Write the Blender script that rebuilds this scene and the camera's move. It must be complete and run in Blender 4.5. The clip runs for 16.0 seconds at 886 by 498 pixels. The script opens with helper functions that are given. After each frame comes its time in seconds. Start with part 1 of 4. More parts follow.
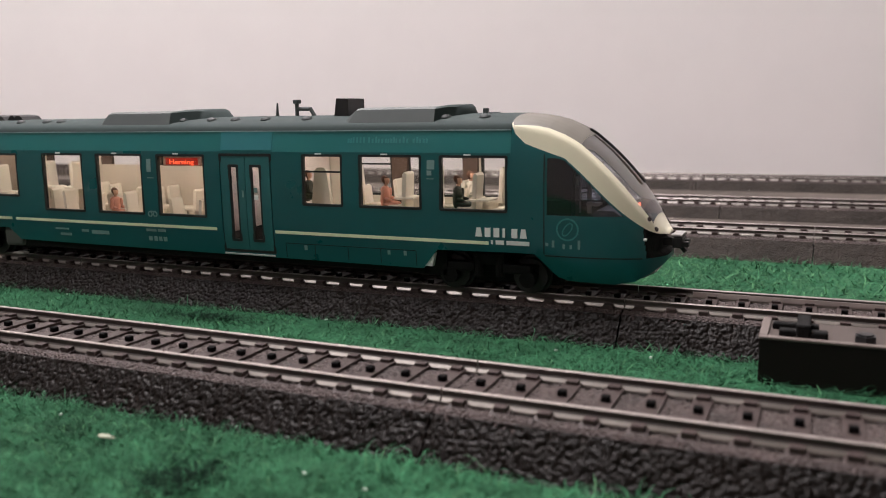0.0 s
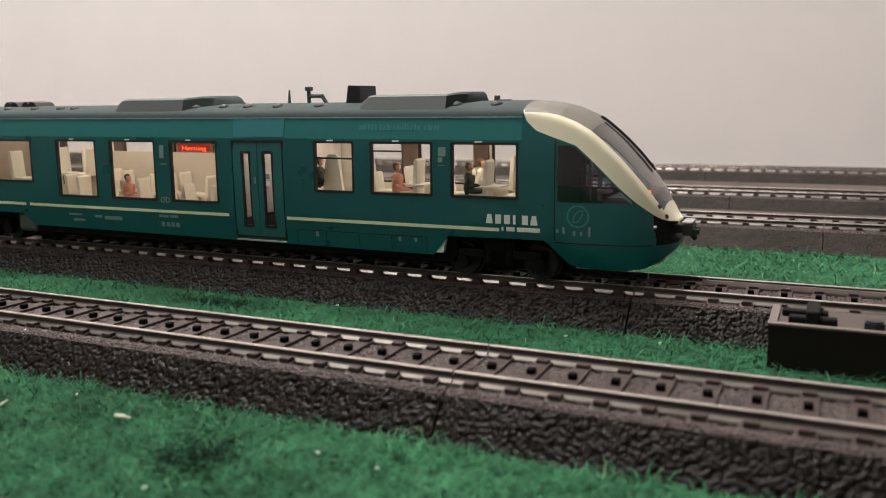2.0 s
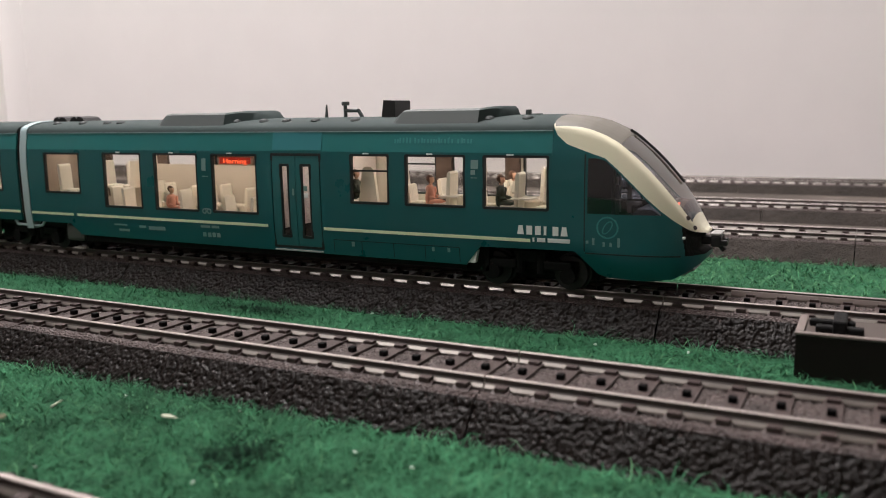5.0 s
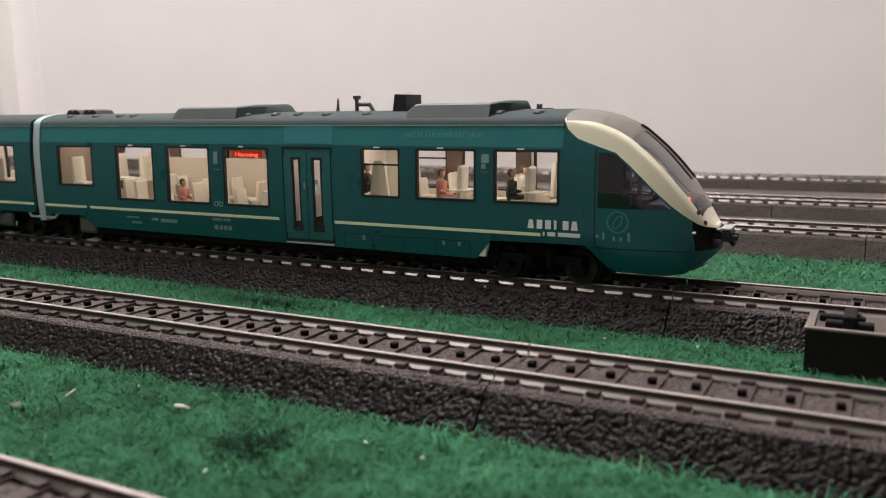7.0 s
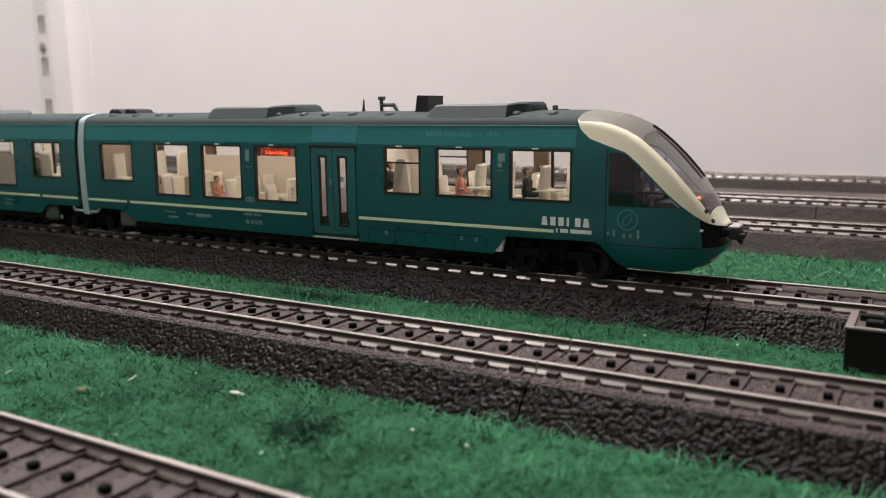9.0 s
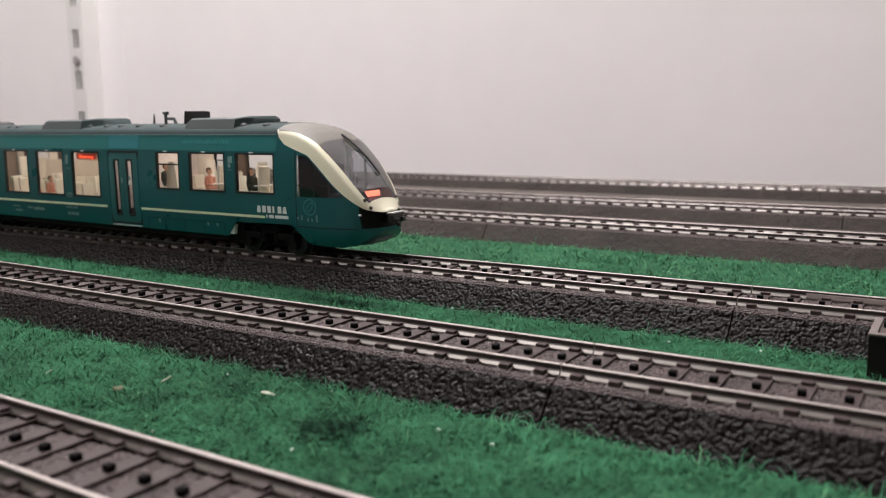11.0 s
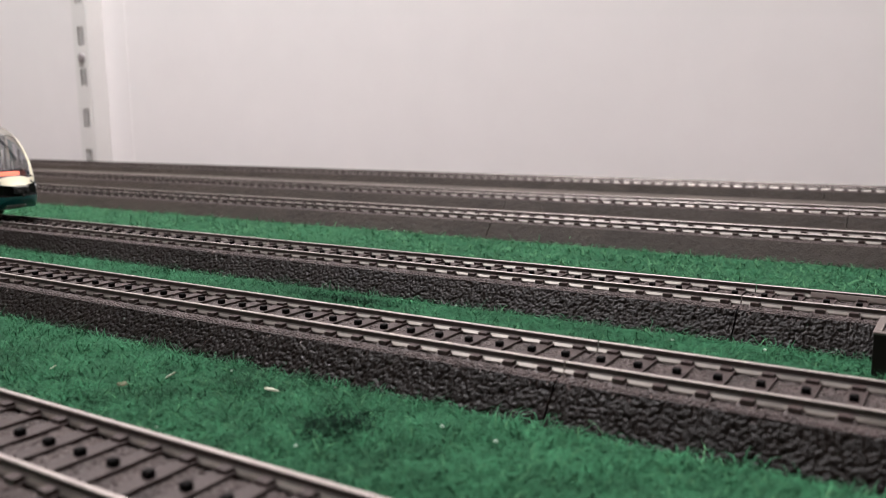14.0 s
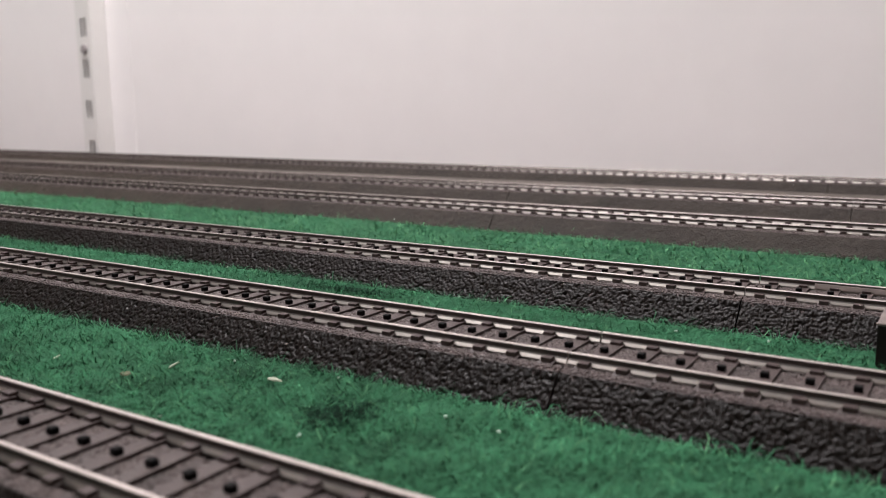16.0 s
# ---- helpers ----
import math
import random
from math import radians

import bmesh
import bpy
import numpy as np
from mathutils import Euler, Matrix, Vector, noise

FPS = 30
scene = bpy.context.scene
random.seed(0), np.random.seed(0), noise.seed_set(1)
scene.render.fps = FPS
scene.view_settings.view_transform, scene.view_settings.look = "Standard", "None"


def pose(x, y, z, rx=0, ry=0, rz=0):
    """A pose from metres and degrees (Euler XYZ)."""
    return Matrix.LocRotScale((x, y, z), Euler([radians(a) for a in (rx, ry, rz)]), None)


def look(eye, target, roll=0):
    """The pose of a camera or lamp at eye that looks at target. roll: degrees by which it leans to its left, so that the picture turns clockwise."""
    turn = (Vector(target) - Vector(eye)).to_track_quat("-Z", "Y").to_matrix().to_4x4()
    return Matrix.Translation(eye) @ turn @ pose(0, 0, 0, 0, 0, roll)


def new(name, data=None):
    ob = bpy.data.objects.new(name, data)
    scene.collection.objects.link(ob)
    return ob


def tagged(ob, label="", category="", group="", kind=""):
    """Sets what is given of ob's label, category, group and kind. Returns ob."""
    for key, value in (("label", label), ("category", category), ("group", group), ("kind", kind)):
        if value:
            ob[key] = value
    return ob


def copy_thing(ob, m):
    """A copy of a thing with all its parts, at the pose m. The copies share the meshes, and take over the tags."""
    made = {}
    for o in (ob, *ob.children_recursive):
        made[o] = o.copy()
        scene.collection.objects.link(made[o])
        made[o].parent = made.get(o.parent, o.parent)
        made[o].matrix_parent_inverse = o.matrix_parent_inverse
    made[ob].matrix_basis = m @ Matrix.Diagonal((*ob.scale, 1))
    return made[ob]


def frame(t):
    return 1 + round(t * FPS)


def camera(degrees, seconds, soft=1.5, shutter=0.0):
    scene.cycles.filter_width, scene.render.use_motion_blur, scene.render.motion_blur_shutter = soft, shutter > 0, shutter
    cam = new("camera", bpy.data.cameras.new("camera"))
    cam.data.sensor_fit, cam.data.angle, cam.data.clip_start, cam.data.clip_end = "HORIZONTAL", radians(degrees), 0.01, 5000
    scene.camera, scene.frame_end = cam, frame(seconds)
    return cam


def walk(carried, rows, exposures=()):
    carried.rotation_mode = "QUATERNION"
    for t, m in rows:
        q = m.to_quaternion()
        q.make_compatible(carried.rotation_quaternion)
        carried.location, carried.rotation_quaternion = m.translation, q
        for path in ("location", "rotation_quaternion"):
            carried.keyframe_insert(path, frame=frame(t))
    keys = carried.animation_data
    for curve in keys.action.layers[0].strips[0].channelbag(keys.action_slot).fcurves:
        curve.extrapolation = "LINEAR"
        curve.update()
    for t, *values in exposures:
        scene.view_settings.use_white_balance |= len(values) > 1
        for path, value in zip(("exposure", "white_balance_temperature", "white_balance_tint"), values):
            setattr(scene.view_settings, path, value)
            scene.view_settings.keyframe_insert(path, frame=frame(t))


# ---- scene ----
cam = camera(55.33, 16.0, soft=1.0)
PATH = [
    (0, pose(0.0643, -0.1404, 0.0607, 80.187, 1.128, 24.199)),
    (0.5, pose(0.0642, -0.1414, 0.0599, 80.032, 1.125, 24.210)),
    (1, pose(0.0643, -0.1417, 0.0597, 79.749, 1.050, 24.402)),
    (1.5, pose(0.0644, -0.1424, 0.0597, 79.730, 1.005, 24.611)),
    (2, pose(0.0642, -0.1422, 0.0595, 79.650, 0.909, 24.766)),
    (2.5, pose(0.0645, -0.1433, 0.0594, 79.680, 0.894, 25.059)),
    (3, pose(0.0644, -0.1433, 0.0592, 79.591, 0.880, 25.494)),
    (3.5, pose(0.0657, -0.1461, 0.0597, 79.551, 0.960, 26.662)),
    (4, pose(0.0667, -0.1475, 0.0603, 80.223, 1.076, 26.833)),
    (6.5, pose(0.0664, -0.1481, 0.0597, 80.555, 0.997, 27.061)),
    (7, pose(0.0667, -0.1489, 0.0597, 80.215, 0.870, 27.556)),
    (7.5, pose(0.0676, -0.1504, 0.0601, 80.287, 0.967, 28.240)),
    (8, pose(0.0679, -0.1518, 0.0599, 80.509, 0.957, 28.722)),
    (8.5, pose(0.0679, -0.1530, 0.0597, 80.407, 0.840, 29.424)),
    (9, pose(0.0685, -0.1546, 0.0602, 80.180, 0.740, 30.303)),
    (11.5, pose(0.0705, -0.1586, 0.0593, 81.103, 0.743, 32.138)),
    (12, pose(0.0704, -0.1586, 0.0593, 81.030, 0.650, 32.205)),
    (12.5, pose(0.0705, -0.1586, 0.0594, 81.034, 0.689, 32.153)),
    (13, pose(0.0703, -0.1585, 0.0592, 80.996, 0.658, 32.162)),
    (13.5, pose(0.0706, -0.1587, 0.0592, 80.936, 0.674, 32.213)),
    (14, pose(0.0703, -0.1585, 0.0590, 80.949, 0.640, 32.258)),
    (14.5, pose(0.0706, -0.1584, 0.0593, 80.922, 0.848, 32.266)),
    (15, pose(0.0704, -0.1586, 0.0591, 80.820, 0.628, 32.316)),
    (15.5, pose(0.0702, -0.1585, 0.0588, 80.678, 0.601, 32.369)),
    (16, pose(0.0700, -0.1584, 0.0585, 80.442, 0.565, 32.441)),
]
walk(cam, PATH, [(0.0, 0.0, 6500, 10), (1.0, 0.0, 6715, 5.5), (2.0, 0.0, 6740, 4.5), (3.0, 0.0, 6735, 4.5), (4.0, 0.0, 6556, 7), (9.0, 0.0, 6475, 7), (11.5, 0.0, 6355, 7.5), (16.0, 0.0, 6355, 7.5)])
cam.data.dof.use_dof, cam.data.dof.focus_distance, cam.data.dof.aperture_fstop = True, 0.245, 24.0

# ---- light: a closed room with a ceiling panel over the layout and one further into the room ----
world = bpy.data.worlds.new("room_air")
scene.world = world
world.use_nodes = True
world.node_tree.nodes["Background"].inputs[0].default_value = (1.0, 0.96, 0.94, 1)
world.node_tree.nodes["Background"].inputs[1].default_value = 0.05
scene.view_settings.exposure = 0.0


def area_lamp(name, place, target, sx, sy, watts, colour):
    data = bpy.data.lights.new(name, "AREA")
    data.shape, data.size, data.size_y = "RECTANGLE", sx, sy
    data.energy, data.color = watts, colour
    ob = new(name, data)
    ob.matrix_world = look(place, target)
    return ob


area_lamp("ceiling_lamp", (-0.50, 0.17, 1.32), (-0.46, 0.18, 0.0), 0.80, 0.45, 41.5, (1.0, 0.93, 0.94))
area_lamp("room_lamp", (-0.95, -1.15, 1.45), (-0.45, -0.2, 0.0), 0.40, 0.30, 7.0, (1.0, 0.93, 0.94))


# ---- materials ----
def mat(name, colour, rough=0.5, metal=0.0, vary=0.15, scale=300.0, bump=0.0, bump_scale=900.0, spec=0.5, emit=None, island=False, detail=4.0, sheen=0.0, sheen_tint=(1.0, 0.9, 0.82)):
    m = bpy.data.materials.new(name)
    m.use_nodes = True
    nt = m.node_tree
    n, l = nt.nodes, nt.links
    b = n["Principled BSDF"]
    b.inputs["Roughness"].default_value = rough
    b.inputs["Metallic"].default_value = metal
    b.inputs["Specular IOR Level"].default_value = spec
    if sheen:
        b.inputs["Sheen Weight"].default_value, b.inputs["Sheen Roughness"].default_value = sheen, 0.35
        b.inputs["Sheen Tint"].default_value = (*sheen_tint, 1)
    co = n.new("ShaderNodeTexCoord")
    fine, broad = n.new("ShaderNodeTexNoise"), n.new("ShaderNodeTexNoise")
    fine.inputs["Scale"].default_value, fine.inputs["Detail"].default_value = scale, detail
    broad.inputs["Scale"].default_value, broad.inputs["Detail"].default_value = scale / 9.0, 2.0
    l.new(co.outputs["Object"], fine.inputs["Vector"])
    l.new(co.outputs["Object"], broad.inputs["Vector"])
    add = n.new("ShaderNodeMath")
    add.operation = "ADD"
    l.new(fine.outputs["Fac"], add.inputs[0])
    l.new(broad.outputs["Fac"], add.inputs[1])
    ramp = n.new("ShaderNodeMapRange")
    ramp.inputs["From Min"].default_value, ramp.inputs["From Max"].default_value = 0.65, 1.35
    ramp.inputs["To Min"].default_value, ramp.inputs["To Max"].default_value = 1.0 - vary, 1.0 + vary
    l.new(add.outputs[0], ramp.inputs["Value"])
    hsv = n.new("ShaderNodeHueSaturation")
    hsv.inputs["Color"].default_value = (*colour, 1)
    if island:
        geo = n.new("ShaderNodeNewGeometry")
        mix = n.new("ShaderNodeMath")
        mix.operation = "MULTIPLY_ADD"
        mix.inputs[1].default_value, mix.inputs[2].default_value = 0.7, 0.65
        l.new(geo.outputs["Random Per Island"], mix.inputs[0])
        mul = n.new("ShaderNodeMath")
        mul.operation = "MULTIPLY"
        l.new(mix.outputs[0], mul.inputs[0])
        l.new(ramp.outputs[0], mul.inputs[1])
        l.new(mul.outputs[0], hsv.inputs["Value"])
    else:
        l.new(ramp.outputs[0], hsv.inputs["Value"])
    l.new(hsv.outputs["Color"], b.inputs["Base Color"])
    rr = n.new("ShaderNodeMapRange")
    rr.inputs["To Min"].default_value, rr.inputs["To Max"].default_value = max(0.02, rough - 0.08), min(1.0, rough + 0.08)
    l.new(fine.outputs["Fac"], rr.inputs["Value"])
    l.new(rr.outputs[0], b.inputs["Roughness"])
    if bump > 0:
        bn = n.new("ShaderNodeTexNoise")
        bn.inputs["Scale"].default_value, bn.inputs["Detail"].default_value = bump_scale, 3.0
        l.new(co.outputs["Object"], bn.inputs["Vector"])
        bp = n.new("ShaderNodeBump")
        bp.inputs["Strength"].default_value, bp.inputs["Distance"].default_value = 1.0, bump
        l.new(bn.outputs["Fac"], bp.inputs["Height"])
        l.new(bp.outputs["Normal"], b.inputs["Normal"])
    if emit:
        b.inputs["Emission Color"].default_value = (*emit[:3], 1)
        b.inputs["Emission Strength"].default_value = emit[3]
    return m


def glass(name, tint, gloss=0.12, rough=0.03):
    m = bpy.data.materials.new(name)
    m.use_nodes = True
    nt = m.node_tree
    n, l = nt.nodes, nt.links
    n.remove(n["Principled BSDF"])
    tr, gl, mx = n.new("ShaderNodeBsdfTransparent"), n.new("ShaderNodeBsdfGlossy"), n.new("ShaderNodeMixShader")
    fr = n.new("ShaderNodeLayerWeight")
    fr.inputs["Blend"].default_value = 0.5
    pw = n.new("ShaderNodeMath")
    pw.operation = "POWER"
    pw.inputs[1].default_value = 4.0
    l.new(fr.outputs["Facing"], pw.inputs[0])
    k = n.new("ShaderNodeMath")
    k.operation = "MULTIPLY_ADD"
    k.inputs[1].default_value, k.inputs[2].default_value = 0.8, gloss * 0.2
    tr.inputs["Color"].default_value = (*tint, 1)
    gl.inputs["Roughness"].default_value = rough
    l.new(pw.outputs[0], k.inputs[0])
    l.new(k.outputs[0], mx.inputs[0])
    l.new(tr.outputs[0], mx.inputs[1])
    l.new(gl.outputs[0], mx.inputs[2])
    l.new(mx.outputs[0], n["Material Output"].inputs["Surface"])
    return m


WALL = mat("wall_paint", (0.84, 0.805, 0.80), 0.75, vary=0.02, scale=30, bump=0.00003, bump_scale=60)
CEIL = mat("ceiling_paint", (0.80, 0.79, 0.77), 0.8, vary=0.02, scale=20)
BOUNCE_WALL = mat("bounce_wall_tone", (0.62, 0.58, 0.55), 0.8, vary=0.03, scale=30)
ROOMFLOOR = mat("room_floor", (0.30, 0.25, 0.20), 0.5, vary=0.15, scale=40)
UPRIGHT = mat("white_lacquer", (0.74, 0.72, 0.70), 0.4, vary=0.02, scale=60)
SLOT = mat("slot_dark", (0.30, 0.27, 0.27), 0.7, vary=0.1)
MAT_GREEN = mat("grass_mat", (0.016, 0.080, 0.036), 0.95, vary=0.45, scale=260, bump=0.0012, bump_scale=900, spec=0.1, sheen=0.15, sheen_tint=(0.55, 1.0, 0.75))
BLADE = mat("grass_fibre", (0.033, 0.122, 0.060), 0.9, vary=0.55, scale=180, spec=0.12, island=True, sheen=0.08, sheen_tint=(0.55, 1.0, 0.75))
# near-black slopes: same plastic as the top, with their shade in the colour
BALLAST_SHADED = mat("shaded_ballast_plastic", (0.0052, 0.0035, 0.0029), 0.34, vary=0.40, scale=420, bump=0.0001, bump_scale=2500, spec=0.12, sheen=0.020, sheen_tint=(1.0, 0.74, 0.58))


def pebble_relief(m, scale, depth):
    """Small moulded pebbles as fine relief over the plastic."""
    n, l = m.node_tree.nodes, m.node_tree.links
    co, vo, bp = n.new("ShaderNodeTexCoord"), n.new("ShaderNodeTexVoronoi"), n.new("ShaderNodeBump")
    warp, mixv = n.new("ShaderNodeTexNoise"), n.new("ShaderNodeVectorMath")
    warp.inputs["Scale"].default_value = scale * 0.6
    mixv.operation = "MULTIPLY_ADD"
    mixv.inputs[1].default_value = (0.0006, 0.0006, 0.0006)
    vo.feature = "SMOOTH_F1"
    vo.inputs["Scale"].default_value, vo.inputs["Smoothness"].default_value = scale, 0.35
    bp.invert = True
    bp.inputs["Strength"].default_value, bp.inputs["Distance"].default_value = 1.0, depth
    l.new(co.outputs["Object"], warp.inputs["Vector"])
    l.new(warp.outputs["Color"], mixv.inputs[0])
    l.new(co.outputs["Object"], mixv.inputs[2])
    l.new(mixv.outputs[0], vo.inputs["Vector"])
    l.new(vo.outputs["Distance"], bp.inputs["Height"])
    l.new(bp.outputs["Normal"], n["Principled BSDF"].inputs["Normal"])


pebble_relief(BALLAST_SHADED, 3200.0, 0.00008)
# Paler ballast copy for the rear tracks, with haze put into its colour
BALLAST_HAZED = mat("hazed_ballast_plastic", (0.028, 0.0220, 0.0180), 0.5, vary=0.40, scale=420, bump=0.0001, bump_scale=2500, spec=0.15, sheen=0.15, sheen_tint=(1.0, 0.80, 0.66))
pebble_relief(BALLAST_HAZED, 2000.0, 0.0003)
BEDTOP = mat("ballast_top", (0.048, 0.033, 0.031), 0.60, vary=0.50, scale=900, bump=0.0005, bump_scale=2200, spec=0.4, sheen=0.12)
pebble_relief(BEDTOP, 1900.0, 0.0006)
SLEEPER = mat("sleeper_plastic", (0.043, 0.029, 0.027), 0.52, vary=0.25, scale=400, bump=0.00008, bump_scale=3000, spec=0.34)
STUD = mat("contact_stud", (0.003, 0.0026, 0.0026), 0.6, vary=0.1, spec=0.06)
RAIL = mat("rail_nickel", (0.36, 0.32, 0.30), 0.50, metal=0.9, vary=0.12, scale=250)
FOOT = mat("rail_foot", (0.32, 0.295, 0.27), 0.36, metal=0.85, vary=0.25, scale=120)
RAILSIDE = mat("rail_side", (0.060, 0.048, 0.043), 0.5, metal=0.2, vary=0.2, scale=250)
GREEN = mat("body_green", (0.0015, 0.092, 0.099), 0.30, vary=0.04, scale=120, spec=0.5)
# upper side's green is paled: light from above is put into its colour
BAND_LIT = mat("band_green_lit", (0.014, 0.150, 0.150), 0.32, vary=0.04, scale=120, spec=0.5)
PATCH = mat("door_panel_teal", (0.030, 0.190, 0.218), 0.34, vary=0.04, scale=120)
DOORGREEN = mat("door_green", (0.014, 0.120, 0.124), 0.32, vary=0.04, scale=120)
CREAM = mat("nose_cream", (0.80, 0.76, 0.58), 0.30, vary=0.03, scale=120)
STRIPE = mat("stripe_cream", (0.80, 0.86, 0.60), 0.4, vary=0.04)
ROOFGREY = mat("roof_grey", (0.034, 0.050, 0.049), 0.75, vary=0.06, scale=150, spec=0.25)
CAPGREY = mat("cap_grey", (0.150, 0.138, 0.116), 0.60, vary=0.04, scale=150)
UNITGREY = mat("unit_grey", (0.075, 0.088, 0.088), 0.5, vary=0.08, scale=150)
BLACK = mat("black_plastic", (0.010, 0.010, 0.011), 0.45, vary=0.2, scale=300)
RUBBER = mat("window_rubber", (0.003, 0.005, 0.005), 0.5, vary=0.1)
UNDER = mat("underframe_black", (0.006, 0.006, 0.006), 0.75, vary=0.2, scale=300, bump=0.0002, spec=0.15)
BELLOW = mat("gangway_grey", (0.36, 0.46, 0.48), 0.5, vary=0.05)
SEATC = mat("seat_cream", (0.77, 0.71, 0.63), 0.6, vary=0.06, scale=200)
INNER = mat("inner_beige", (0.70, 0.64, 0.56), 0.6, vary=0.05, scale=150)
PILLAR = mat("inner_brown", (0.10, 0.060, 0.045), 0.6, vary=0.1)
WHITE = mat("print_white", (0.75, 0.78, 0.76), 0.5, vary=0.03)
VENT = mat("vent_grey", (0.022, 0.028, 0.028), 0.6, vary=0.08, scale=150)
FAINT = mat("print_pale", (0.036, 0.215, 0.215), 0.45, vary=0.03)
GREYPRINT = mat("print_grey", (0.17, 0.28, 0.27), 0.5, vary=0.1)
DARKGLASS = glass("cab_glass", (0.48, 0.52, 0.60), 0.3)
SCREENGLASS = glass("windscreen_glass", (0.68, 0.66, 0.64), 0.8)
PANE = glass("window_glass", (0.97, 0.965, 0.95), 0.05)
LIGHTSTRIP = mat("saloon_light", (0.9, 0.8, 0.65), 0.5, vary=0.0, emit=(1.0, 0.90, 0.81, 4.8))
SIGN = mat("sign_amber", (0.6, 0.05, 0.02), 0.5, vary=0.0, emit=(1.0, 0.13, 0.05, 1.6))
NOSESIGN = mat("nose_sign_red", (0.6, 0.05, 0.02), 0.5, vary=0.0, emit=(1.0, 0.16, 0.08, 4.5))
SIGNBACK = mat("sign_back", (0.20, 0.02, 0.012), 0.5, vary=0.0, emit=(0.8, 0.03, 0.01, 0.25))
LAMP = mat("lamp_dark", (0.05, 0.04, 0.04), 0.2, vary=0.0)
WHEEL = mat("wheel_metal", (0.014, 0.013, 0.013), 0.6, metal=0.2, vary=0.2)
CHIP = mat("pale_chip", (0.40, 0.42, 0.32), 0.8, vary=0.2, scale=800)
FLECK = mat("white_fleck", (0.45, 0.55, 0.47), 0.8, vary=0.2, scale=800)
PALEFIBRE = mat("pale_fibre", (0.095, 0.235, 0.115), 0.9, vary=0.3, scale=300, spec=0.1, island=True)
STAIN = mat("dark_fibre", (0.007, 0.020, 0.012), 0.95, vary=0.4, scale=500, island=True, spec=0.05)
HAIR = mat("figure_hair", (0.12, 0.050, 0.028), 0.6)
SKIN = mat("figure_skin", (0.62, 0.36, 0.25), 0.6)
PINK = mat("figure_pink", (0.72, 0.34, 0.25), 0.6)
DARKSUIT = mat("figure_dark", (0.025, 0.03, 0.02), 0.6)
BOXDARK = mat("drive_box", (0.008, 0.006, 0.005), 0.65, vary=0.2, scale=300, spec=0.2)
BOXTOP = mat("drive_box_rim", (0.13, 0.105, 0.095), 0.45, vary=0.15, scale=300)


# ---- mesh helpers ----
def mesh_of(bm, name, material, smooth=False):
    bmesh.ops.recalc_face_normals(bm, faces=bm.faces[:])
    me = bpy.data.meshes.new(name)
    bm.to_mesh(me)
    bm.free()
    me.materials.append(material)
    if smooth:
        me.shade_smooth()
        me.set_sharp_from_angle(angle=radians(40))
    return me


def part(name, bm, material, parent, label="", smooth=False):
    ob = new(name, mesh_of(bm, name, material, smooth))
    ob.parent = parent
    if label:
        tagged(ob, label)
    return ob


def thing(name, bm, material, label, category, kind="", group="", smooth=False):
    return tagged(new(name, mesh_of(bm, name, material, smooth)), label, category, group, kind)


def box(bm, x0, x1, y0, y1, z0, z1, bevel=0.0, seg=2):
    made = bmesh.ops.create_cube(bm, size=1.0, matrix=Matrix.Translation(((x0 + x1) / 2, (y0 + y1) / 2, (z0 + z1) / 2)) @ Matrix.Diagonal((abs(x1 - x0), abs(y1 - y0), abs(z1 - z0), 1)))
    if bevel > 0:
        edges = {e for v in made["verts"] for e in v.link_edges}
        bmesh.ops.bevel(bm, geom=list(edges), offset=bevel, segments=seg, affect="EDGES", profile=0.5)
    return bm


def boxes(*rows, bevel=0.0):
    bm = bmesh.new()
    for r in rows:
        box(bm, *r, bevel=bevel)
    return bm


def tube(bm, a, b, r, seg=12, r2=None):
    a, b = Vector(a), Vector(b)
    m = Matrix.Translation((a + b) / 2) @ (b - a).to_track_quat("Z", "Y").to_matrix().to_4x4()
    bmesh.ops.create_cone(bm, cap_ends=True, segments=seg, radius1=r, radius2=r if r2 is None else r2, depth=(b - a).length, matrix=m)
    return bm


def prism(bm, outline, y0, y1):
    """A solid with an outline in x and z, from y0 to y1."""
    a = [bm.verts.new((x, y0, z)) for x, z in outline]
    b = [bm.verts.new((x, y1, z)) for x, z in outline]
    bm.faces.new(a)
    bm.faces.new(b[::-1])
    n = len(a)
    for i in range(n):
        bm.faces.new((a[i], b[i], b[(i + 1) % n], a[(i + 1) % n]))
    return bm


def extrude_x(bm, section, x0, x1):
    """A solid with a section in y and z, from x0 to x1."""
    a = [bm.verts.new((x0, y, z)) for y, z in section]
    b = [bm.verts.new((x1, y, z)) for y, z in section]
    bm.faces.new(a)
    bm.faces.new(b[::-1])
    n = len(a)
    for i in range(n):
        bm.faces.new((a[i], b[i], b[(i + 1) % n], a[(i + 1) % n]))
    return bm


def lerp_rows(rows, x):
    if x <= rows[0][0]:
        return rows[0][1]
    for (a, b), (c, d) in zip(rows, rows[1:]):
        if x <= c:
            return b + (d - b) * (x - a) / (c - a)
    return rows[-1][1]


# ---- the room ----
ROOM = (-2.3, 1.7, -2.4, 0.478, -0.85, 1.60)
x0, x1, y0, y1, z0, z1 = ROOM
thing("wall_north", boxes((x0, x1, y1, y1 + 0.1, z0, z1)), WALL, "plain white painted wall behind the layout", "wall", "structure")
# unseen walls added to close the room; their tone sets the bounced light
thing("wall_south", boxes((x0, x1, y0 - 0.1, y0, z0, z1)), BOUNCE_WALL, "unseen beige wall toned for bounced light", "wall", "structure")
